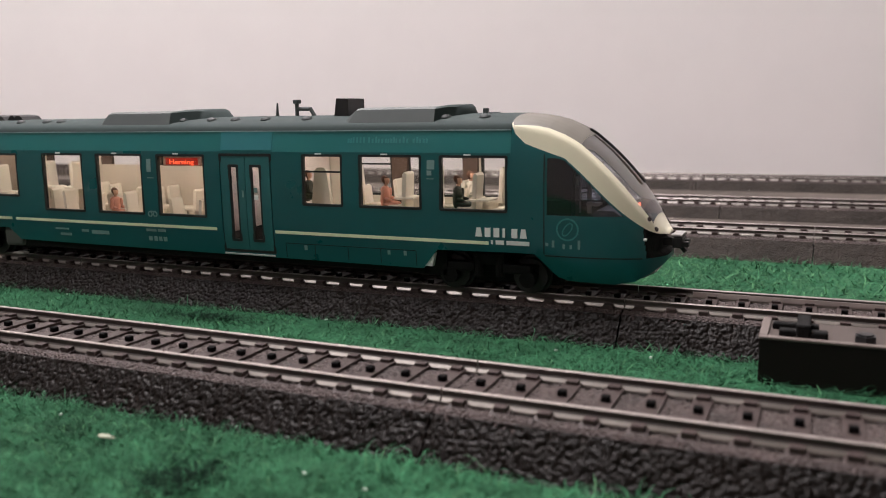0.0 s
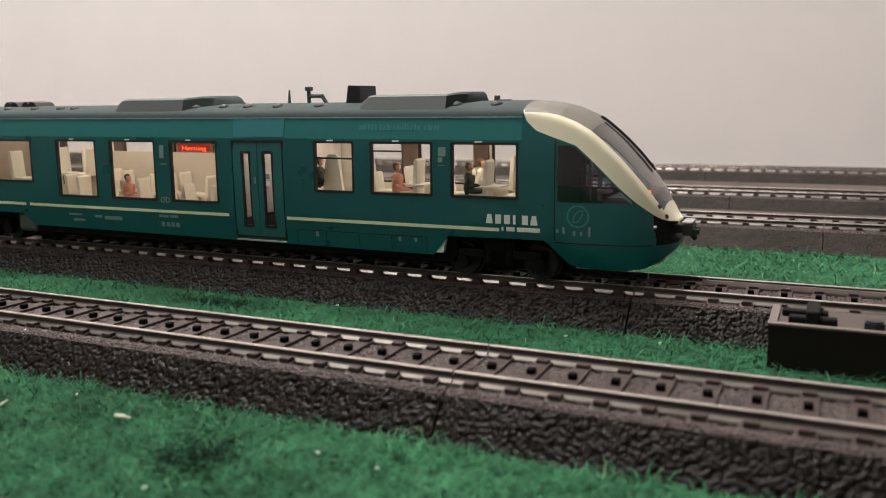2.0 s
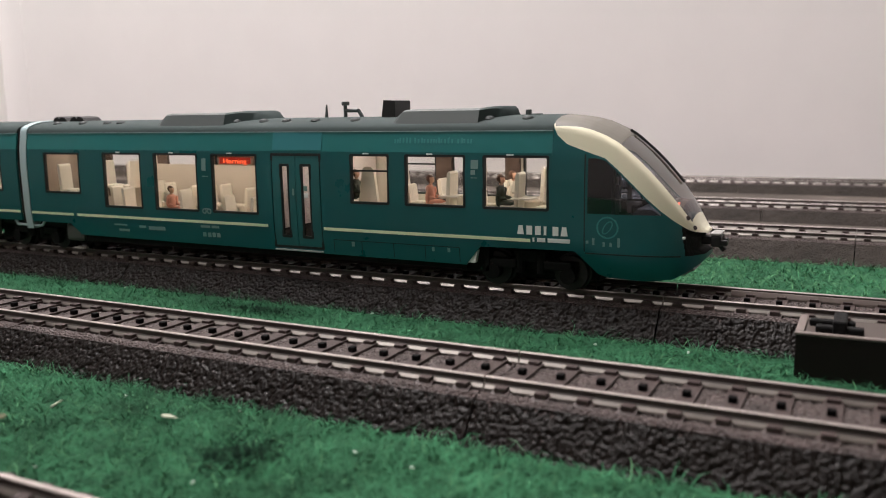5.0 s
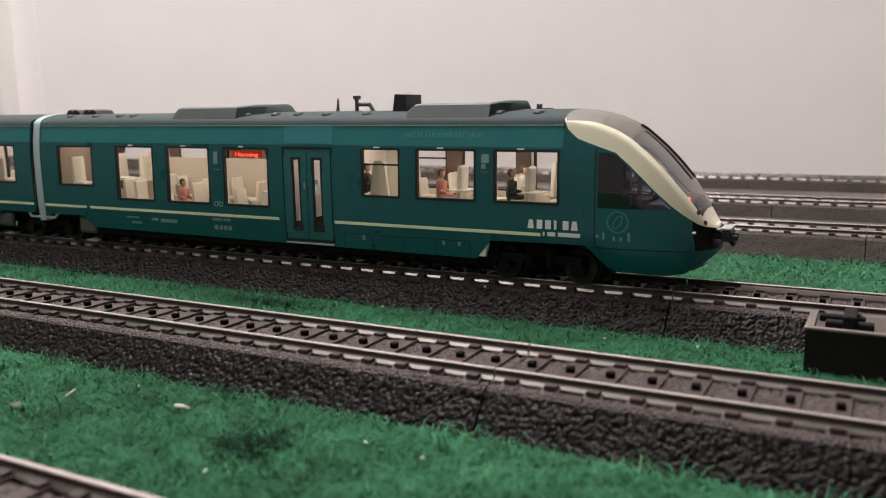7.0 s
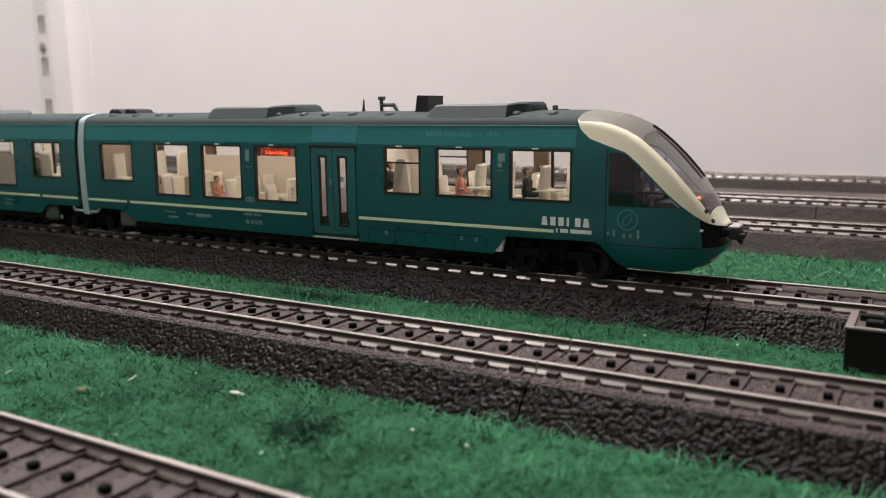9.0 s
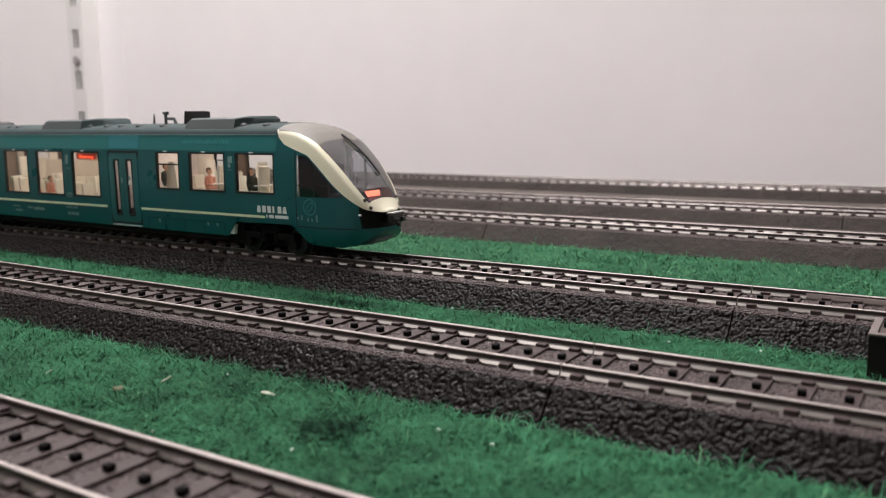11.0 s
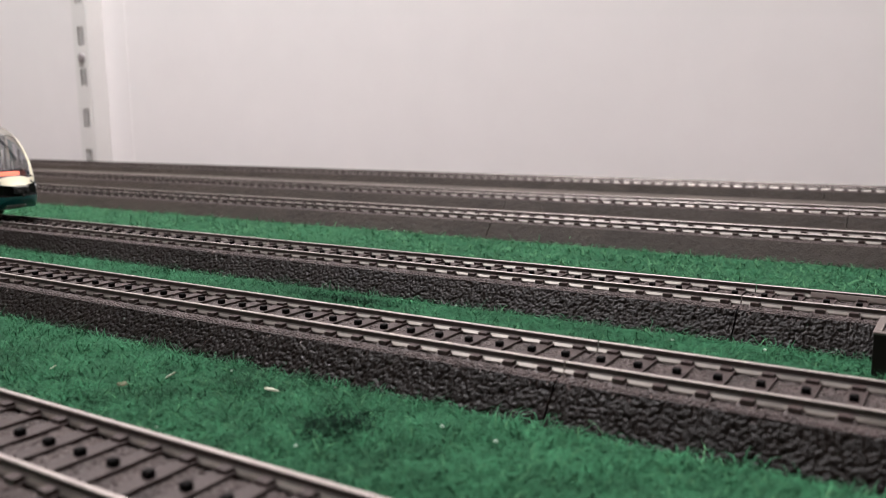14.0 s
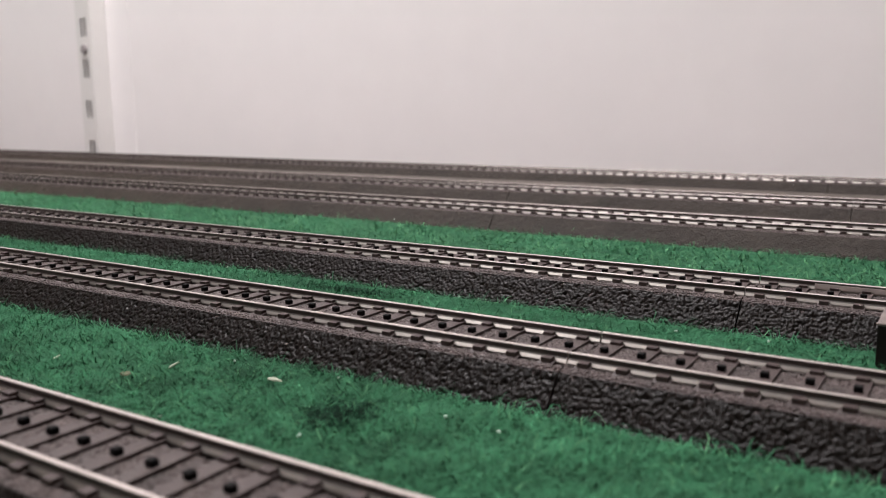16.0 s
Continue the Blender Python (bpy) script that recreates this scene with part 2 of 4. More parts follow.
thing("wall_west", boxes((x0 - 0.1, x0, y0 - 0.1, y1 + 0.1, z0, z1)), BOUNCE_WALL, "unseen beige wall toned for bounced light", "wall", "structure")
thing("wall_east", boxes((x1, x1 + 0.1, y0 - 0.1, y1 + 0.1, z0, z1)), BOUNCE_WALL, "unseen beige wall toned for bounced light", "wall", "structure")
thing("floor", boxes((x0 - 0.1, x1 + 0.1, y0 - 0.1, y1 + 0.1, z0 - 0.1, z0)), ROOMFLOOR, "brown room floor below the layout", "floor", "structure")
thing("ceiling", boxes((x0 - 0.1, x1 + 0.1, y0 - 0.1, y1 + 0.1, z1, z1 + 0.1)), CEIL, "plain white ceiling", "ceiling", "structure")

# ---- the layout board with its grass mat ----
D1, D2, D3, D4, D5, D6 = -0.0852, 0.0, 0.0793, 0.2089, 0.3067, 0.4420
PITCH = 0.007846
LENGTH = PITCH * 24


def mat_sheet():
    bm = bmesh.new()
    nx, ny = 260, 110
    xs = np.linspace(-1.75, 0.50, nx)
    ys = np.linspace(-0.26, 0.474, ny)
    grid = [[bm.verts.new((x, y, 0.0004 * noise.noise((x * 90, y * 90, 0)) + 0.0004 * noise.noise((x * 25, y * 25, 3)))) for y in ys] for x in xs]
    for i in range(nx - 1):
        for j in range(ny - 1):
            bm.faces.new((grid[i][j], grid[i + 1][j], grid[i + 1][j + 1], grid[i][j + 1]))
    return bm


thing("grass_ground", mat_sheet(), MAT_GREEN, "emerald green fibre grass mat covering the layout board", "ground", "structure", smooth=True)
def gap_sheet():
    """Brown sheet added to hide the grass between the rear tracks, paled for haze."""
    bm = bmesh.new()
    for a, b in ((D4 + 0.0165, D5 - 0.0165), (D5 + 0.0165, D6 - 0.0165), (D6 + 0.0165, 0.474)):
        box(bm, -1.75, 0.50, a, b, -0.0015, 0.0018, bevel=0.0004)
    return bm


thing("gap_sheet_ground", gap_sheet(), mat("gap_sheet_brown", (0.075, 0.060, 0.050), 0.8, vary=0.35, scale=120, bump=0.0004, bump_scale=700), "greyish brown sheet added between the rear tracks, paled for haze", "ground", "structure")
thing("layout_board", boxes((-1.75, 0.50, -0.26, 0.474, -0.03, -0.002), bevel=0.001), mat("board_wood", (0.35, 0.24, 0.14), 0.6, scale=60), "wooden board carrying the model railway", "board", "structure")


# ---- wall upright ----
def wall_upright():
    root = tagged(new("shelf_upright"), "white slotted metal shelf upright on the wall", "shelf upright")
    xa, xb, yf = -0.8165, -0.7915, 0.456
    bm = bmesh.new()
    xs = [xa, -0.8090, -0.8046, -0.8028, -0.7984, xb]
    zs = [0.0]
    k = 0.0030
    while k < 0.9:
        zs += [k, k + 0.0208]
        k += 0.0460
    zs.append(0.95)
    for i in range(len(xs) - 1):
        for j in range(len(zs) - 1):
            if i in (1, 3) and j % 2 == 1:
                continue
            bm.faces.new([bm.verts.new(p) for p in ((xs[i], yf, zs[j]), (xs[i + 1], yf, zs[j]), (xs[i + 1], yf, zs[j + 1]), (xs[i], yf, zs[j + 1]))])
    bmesh.ops.remove_doubles(bm, verts=bm.verts[:], dist=1e-6)
    bmesh.ops.solidify(bm, geom=bm.faces[:], thickness=0.0015)
    part("face", bm, UPRIGHT, root)
    part("flange", boxes((xa, xa + 0.0015, yf + 0.0017, 0.478, 0.0, 0.95)), UPRIGHT, root)
    part("flange", boxes((xb - 0.0015, xb, yf + 0.0017, 0.478, 0.0, 0.95)), UPRIGHT, root)
    # grey block inside the channel; its colour stands for the shade in the slots
    part("slot_shadow_channel", boxes((xa + 0.002, xb - 0.002, 0.463, 0.4775, 0.0, 0.95)), SLOT, root, "grey filler with the shade of the slots in its colour")
    bm = bmesh.new()
    tube(bm, (-0.8037, yf + 0.0015, 0.1271), (-0.8037, yf - 0.0018, 0.1271), 0.0062, 20, 0.005)
    tube(bm, (-0.8037, yf - 0.0015, 0.1275), (-0.8037, yf - 0.0022, 0.1275), 0.003, 12)
    part("screw", bm, SLOT, root, "dark screw head")
    part("cover_strip", boxes((xb + 0.0005, -0.752, 0.4774, 0.478, 0.0, 0.95)), WALL, root, "wide white strip beside the slots")


wall_upright()


# ---- track sections ----
PEBBLE = 0.00062
BED_DETAIL = {"close": (820, 34), "middle": (420, 16), "rear": (200, 10)}
FLOOR_DETAIL = {"close": (330, 60), "middle": (180, 40), "rear": (48, 32)}


def bed_mesh(level):
    """The roadbed of one section: a ballast slope with moulded pebbles on each side and a flat top."""
    bm = bmesh.new()
    nx, ns = BED_DETAIL[level]
    section = []
    for j in range(ns + 1):
        f = j / ns
        section.append((-0.0198 + 0.0062 * f, 0.0074 * f, 1.0 if 0 < j < ns else 0.25, f))
    section.append((-0.0128, 0.0073, 0.3, 1.1))
    section.append((-0.0122, 0.0066, 0.0, 1.2))
    section.append((0.0122, 0.0066, 0.0, 1.2))
    section.append((0.0128, 0.0073, 0.3, 1.1))
    for j in range(6, -1, -1):
        f = j / 6
        section.append((0.0198 - 0.0062 * f, 0.0074 * f, 1.0 if 0 < j < 6 else 0.25, f))
    gap = 0.00018
    rows = []
    for x in np.linspace(-LENGTH / 2 + gap, LENGTH / 2 - gap, nx):
        row = []
        for y, z, k, f in section:
            side = -1 if y < 0 else 1
            h = 0.0
            if k > 0:
                p = Vector((x * 1240, f * 12.0, 9 * side))
                p += 0.15 * noise.noise_vector(p * 0.8)
                d, _ = noise.voronoi(p)
                h = (0.30 - d[0] ** 2) * PEBBLE * k + 0.00012 * k * noise.noise(p * 0.3)
            row.append(bm.verts.new((x, y + side * h * 0.75, max(z + h * 0.65, -0.0005))))
        rows.append(row)
    for a, b in zip(rows, rows[1:]):
        for j in range(len(section) - 1):
            bm.faces.new((a[j], b[j], b[j + 1], a[j + 1]))
    bm.faces.new(rows[0])
    bm.faces.new(rows[-1][::-1])
    return mesh_of(bm, "roadbed", BALLAST_HAZED if level == "rear" else BALLAST_SHADED, smooth=True)


def floor_mesh(level):
    """The grainy ballast surface between and beside the sleepers."""
    bm = bmesh.new()
    nx, ny = FLOOR_DETAIL[level]
    fine = level != "rear"
    xs = np.linspace(-LENGTH / 2 + 0.00018, LENGTH / 2 - 0.00018, nx)
    ys = np.linspace(-0.0141, 0.0141, ny)
    def dip(y):
        """A trough along each rail."""
        return 0.0009 * max(0.0, 1 - (abs(abs(y) - 0.0087) / 0.0019) ** 4)
    g = [[bm.verts.new((x, y, 0.0080 - dip(y) - 0.0016 * max(0.0, (abs(y) - 0.0122) / 0.0019) ** 1.6 + (0.00050 * noise.noise((x * 1500, y * 1500, 1)) + 0.00020 * noise.noise((x * 500, y * 500, 7)) if fine else 0))) for y in ys] for x in xs]
    for i in range(nx - 1):
        for j in range(ny - 1):
            bm.faces.new((g[i][j], g[i + 1][j], g[i + 1][j + 1], g[i][j + 1]))
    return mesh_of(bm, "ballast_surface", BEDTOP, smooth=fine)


def rail_mesh():
    bm = bmesh.new()
    half = [(0.00105, 0.0080), (0.00102, 0.0083), (0.00064, 0.0089), (0.00038, 0.0092), (0.00038, 0.0096), (0.00048, 0.0099), (0.00048, 0.01025), (0.00036, 0.0104)]
    section = half + [(-a, b) for a, b in half[::-1]]
    extrude_x(bm, section, -LENGTH / 2 + 0.00015, LENGTH / 2 - 0.00015)
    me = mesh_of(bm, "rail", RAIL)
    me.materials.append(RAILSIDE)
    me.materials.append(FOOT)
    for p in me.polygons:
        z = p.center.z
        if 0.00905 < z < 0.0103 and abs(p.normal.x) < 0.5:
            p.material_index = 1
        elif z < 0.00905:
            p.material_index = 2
    return me


def sleeper_mesh():
    bm = bmesh.new()
    w = 0.00165
    extrude_x(bm, [(-0.0124, 0.0070), (-0.0119, 0.0080), (-0.0108, 0.0084), (-0.0060, 0.0086), (0.0060, 0.0086), (0.0108, 0.0084), (0.0119, 0.0080), (0.0124, 0.0070)], -w, w)
    for s in (-1, 1):
        for o in (-0.0017, 0.0017):
            box(bm, -0.0011, 0.0011, s * 0.0087 + o - 0.0009, s * 0.0087 + o + 0.0009, 0.0078, 0.0092)
    return mesh_of(bm, "sleeper", SLEEPER)


def stud_mesh():
    bm = bmesh.new()
    box(bm, -0.00075, 0.00075, -0.00075, 0.00075, 0.0083, 0.0097, bevel=0.00015, seg=1)
    return mesh_of(bm, "contact_stud", STUD)


def track_section(name, level, studs):
    root = tagged(new(name), "grey plastic model track with ballast bed and metal rails", "model track", "track sections")
    def child(n, me, x=0.0, y=0.0):
        ob = new(n, me)
        ob.parent, ob.location = root, (x, y, 0)
        return ob
    child("roadbed", bed_mesh(level))
    tagged(child("ballast_surface", floor_mesh(level)), "mauve-grey ballast grains between the sleepers")
    rail = rail_mesh()
    for s in (-0.0087, 0.0087):
        tagged(child("rail", rail, 0, s), "nickel metal rail")
    me = sleeper_mesh()
    st = stud_mesh()
    for k in range(24):
        x = (k - 11.5) * PITCH
        child("sleeper", me, x)
        if studs:
            tagged(child("contact_stud", st, x), "black centre contact stud")
    return root


near = track_section("track_section", "close", True)
middle = track_section("track_section", "middle", True)
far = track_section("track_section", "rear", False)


def lay(source, y, joint, first, last):
    """Sections along a track: one joint lies at x = joint."""
    for k in range(first, last):
        copy_thing(source, pose(joint + (k + 0.5) * LENGTH, y, 0))


lay(near, D1, 0.0171, -2, 1)
lay(middle, D1, 0.0171, -4, -2)
lay(middle, D1, 0.0171, 1, 2)
lay(near, D2, 0.0039, -2, 1)
lay(middle, D2, 0.0039, -6, -2)
lay(middle, D2, 0.0039, 1, 2)
near.location = (0.0195 - 0.5 * LENGTH, D3, 0)
lay(near, D3, 0.0195, -2, -1)
lay(near, D3, 0.0195, 0, 1)
middle.location = (0.0195 + 1.5 * LENGTH, D3, 0)
lay(middle, D3, 0.0195, -8, -2)
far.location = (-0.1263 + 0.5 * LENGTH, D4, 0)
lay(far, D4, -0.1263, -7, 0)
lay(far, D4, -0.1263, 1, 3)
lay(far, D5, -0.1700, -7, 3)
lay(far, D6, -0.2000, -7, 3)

# ---- the railcar: x along the train, 0 at the cab's rear seam, y from the track's centre, z from the board ----
def half_width(d):
    """Half the body's width at a depth d under the roof's crown."""
    return lerp_rows([(0, 0.0), (0.00012, 0.0035), (0.0004, 0.0072), (0.0009, 0.0100), (0.0016, 0.0122), (0.0023, 0.0134), (0.0031, 0.0141), (0.0042, 0.0144), (0.0100, 0.0154), (0.0160, 0.0158), (0.0330, 0.0158), (0.0390, 0.0153), (0.046, 0.0146)], d)


CROWN = 0.0580
WAIST = 0.0250


def skirt(x):
    """The lower edge of the side panels: cut out over the bogies."""
    return lerp_rows([(-0.2150, 0.0212), (-0.1945, 0.0212), (-0.1895, 0.0172), (-0.0345, 0.0165), (-0.0300, 0.0220), (-0.0025, 0.0224), (0.0035, 0.0155), (0.020, 0.0140)], x)


HIGH, LOW = (0.0473, 0.0327), (0.0470, 0.0279)
WINDOWS = [(-0.0722, -0.0588, *HIGH), (-0.0535, -0.0343, *HIGH), (-0.0289, -0.0098, *HIGH), (-0.1259, -0.1071, *LOW), (-0.1513, -0.1318, *LOW), (-0.1755, -0.1572, *LOW), (-0.2060, -0.1873, 0.0468, 0.0322)]
DOOR = (-0.1014, -0.0828, 0.0472, 0.0180)


def side_panel(sign, x0, x1, za, zb, holes, follow_skirt=False, inset=0.0):
    xs = sorted({x0, x1, *[v for h in holes for v in h[:2]], *np.arange(x0, x1, 0.004).round(5)})
    if follow_skirt:
        xs = sorted({*xs, -0.1945, -0.1895, -0.0345, -0.0300})
    xs = [x for x in xs if x0 <= x <= x1]
    zs = sorted({za, zb, *[v for h in holes for v in h[2:]], *[CROWN - d for d in (0.0042, 0.0100, 0.0160, 0.0330, 0.0390)]})
    zs = [z for z in zs if za <= z <= zb]
    bm = bmesh.new()
    def at(x, z):
        if follow_skirt and z < WAIST:
            b = skirt(x)
            z = b + (z - za) * (WAIST - b) / (WAIST - za)
        return bm.verts.new((x, sign * (half_width(CROWN - z) - inset), z))
    for xa, xb in zip(xs, xs[1:]):
        for z0, z1 in zip(zs, zs[1:]):
            xm, zm = (xa + xb) / 2, (z0 + z1) / 2
            if any(h[0] < xm < h[1] and h[3] < zm < h[2] for h in holes):
                continue
            bm.faces.new([at(xa, z0), at(xb, z0), at(xb, z1), at(xa, z1)])
    bmesh.ops.remove_doubles(bm, verts=bm.verts[:], dist=2e-6)
    bmesh.ops.recalc_face_normals(bm, faces=bm.faces[:])
    out = sum(f.normal.y * f.calc_area() for f in bm.faces) * sign
    if out < 0:
        bmesh.ops.reverse_faces(bm, faces=bm.faces[:])
    bmesh.ops.solidify(bm, geom=bm.faces[:], thickness=0.0003 if inset else 0.0007)
    return bm


def ring(x0, x1, zt, zb, sign, width, r, proud, depth):
    """A rounded frame that lies on the side of the body."""
    def loop(o, rr, lift):
        pts = []
        for cx, cz, a0 in ((x1 - o - rr, zt - o - rr, 0), (x0 + o + rr, zt - o - rr, 90), (x0 + o + rr, zb + o + rr, 180), (x1 - o - rr, zb + o + rr, 270)):
            for k in range(5):
                a = radians(a0 + k * 22.5)
                x, z = cx + rr * math.cos(a), cz + rr * math.sin(a)
                pts.append((x, sign * (half_width(CROWN - z) + lift), z))
        return pts
    bm = bmesh.new()
    outer, inner = loop(0, r, proud), loop(width, max(r - width * 0.4, 0.0002), proud)
    ob, ib = loop(0, r, -depth), loop(width, max(r - width * 0.4, 0.0002), -depth)
    loops = [[bm.verts.new(p) for p in q] for q in (outer, inner, ib, ob)]
    n = len(outer)
    for a, b in zip(loops, loops[1:] + loops[:1]):
        for i in range(n):
            bm.faces.new((a[i], a[(i + 1) % n], b[(i + 1) % n], b[i]))
    return bm


def slab(x0, x1, z0, z1, sign, lift, thick=0.0002):
    """A thin plate on the side of the body, following its profile."""
    bm = bmesh.new()
    zs = sorted({z0, z1, *[CROWN - d for d in (0.0100, 0.0160, 0.0330, 0.0390) if z0 < CROWN - d < z1]})
    for za, zb in zip(zs, zs[1:]):
        ya, yb = half_width(CROWN - za) + lift, half_width(CROWN - zb) + lift
        v = [bm.verts.new(p) for p in ((x0, sign * ya, za), (x1, sign * ya, za), (x1, sign * yb, zb), (x0, sign * yb, zb), (x0, sign * (ya - thick), za), (x1, sign * (ya - thick), za), (x1, sign * (yb - thick), zb), (x0, sign * (yb - thick), zb))]
        for f in ((0, 1, 2, 3), (7, 6, 5, 4), (0, 4, 5, 1), (2, 6, 7, 3), (1, 5, 6, 2), (0, 3, 7, 4)):
            bm.faces.new([v[i] for i in f])
    return bm


# -- the nose, a loft that thins and drops towards its tip --
TIP = 0.0293
TOPS = [(-0.0092, 0.0580), (-0.0057, 0.0577), (-0.0025, 0.0572), (0.0006, 0.0564), (0.0045, 0.0547), (0.0082, 0.0525), (0.0108, 0.0503), (0.0135, 0.0478), (0.0162, 0.0450), (0.0188, 0.0420), (0.0212, 0.0390), (0.0233, 0.0362), (0.0250, 0.0337), (0.0265, 0.0312), (0.0276, 0.0296), (0.0285, 0.0285), (0.0293, 0.0279)]
LOWS = [(-0.0092, 0.0223), (-0.0025, 0.0223), (0.0034, 0.0163), (0.0060, 0.0155), (0.018, 0.0153), (0.0225, 0.0160), (0.0262, 0.0181), (0.0284, 0.0198), (0.0293, 0.0208)]
EDGE = [(-0.0090, 0.0552), (-0.0078, 0.0528), (-0.0051, 0.0504), (0.0005, 0.0484), (0.0052, 0.0468), (0.0090, 0.0435), (0.0124, 0.0402), (0.0160, 0.0366), (0.0195, 0.0334), (0.0225, 0.0310), (0.0252, 0.0290), (0.0270, 0.0280), (0.0293, 0.0271)]


def plan(x):
    u = max(0.0, (x - 0.002) / (TIP + 0.0004 - 0.002))
    return (1 - u ** 3.4) ** (1 / 2.7)


def depth_at(width):
    """The depth under the crown at which the body has that half width."""
    lo, hi = 0.0, 0.0160
    for _ in range(30):
        mid = (lo + hi) / 2
        lo, hi = (mid, hi) if half_width(mid) < width else (lo, mid)
    return lo


SCREEN_X, SILL_X, CHIN_X = 0.0088, 0.0239, 0.0261


def nose_faces():
    """Rings of points over the nose, each from the near lower edge over the top to the far one, with rows along the paint's edges."""
    n = 130
    xs = sorted({*[round(-0.0090 + (TIP + 0.0090) * (1 - (1 - k / (n - 1)) ** 1.35), 7) for k in range(n)], -0.0001, 0.0008, SCREEN_X, SILL_X, CHIN_X, 0.0243, 0.0200})
    rings = []
    for x in xs:
        zt, zb = lerp_rows(TOPS, x), lerp_rows(LOWS, x)
        w = plan(x)
        edge = min(lerp_rows(EDGE, x), zt - 0.0006)
        inner = zt - min(depth_at(0.0158 * lerp_rows(INNER_EDGE, x)), (zt - edge) * 0.75)
        win_top = min(0.0468, edge - 0.0006)
        win_low = min(0.0325, win_top - 0.0002)
        rec = min(max(0.0220, zb + 0.0003), win_low - 0.0003)
        breaks = ((zb, rec, 7), (rec, win_low, 10), (win_low, win_top, 14), (win_top, edge, 2), (edge, inner, 10))
        half = []
        for a, b, k in breaks:
            for q in range(k):
                half.append(a + (b - a) * q / k)
        d0 = zt - inner
        for q in range(17):
            half.append(zt - d0 * (1 - q / 16) ** 2)
        pts = []
        for z in half:
            d = zt - z
            tuck = 1 - 0.10 * max(0, 1 - (z - zb) / 0.006) ** 2 * min(1, max(0, (x + 0.002) / 0.006))
            pts.append((x, half_width(d) * w * tuck if d > 1e-9 else 0.0, z))
        rings.append([(a, -b, c) for a, b, c in pts] + [(a, b, c) for a, b, c in pts[-2::-1]])
    return rings


INNER_EDGE = [(-0.009, 0.885), (0.0, 0.84), (0.006, 0.81), (0.022, 0.77), (0.0293, 0.72)]


def nose_region(x, y, z):
    w = plan(x) * 0.0158
    f = abs(y) / max(w, 1e-5)
    zt = lerp_rows(TOPS, x)
    edge = min(lerp_rows(EDGE, x), zt - 0.0006)
    if z > edge:
        if x > CHIN_X or zt - z > min(depth_at(0.0158 * lerp_rows(INNER_EDGE, x)), (zt - edge) * 0.75):
            return "chin"
        return "cap" if x < SCREEN_X else "screen" if x < SILL_X else "sill"
    if 0.0008 < x < 0.0200 and 0.0325 < z < min(0.0468, edge - 0.0006) and f > 0.8:
        return "cabwindow" if y < 0 else "cabwindow_far"
    if z > 0.0220 and abs(y) < 0.0116 and x > 0.0243:
        return "recess"
    return "shell"


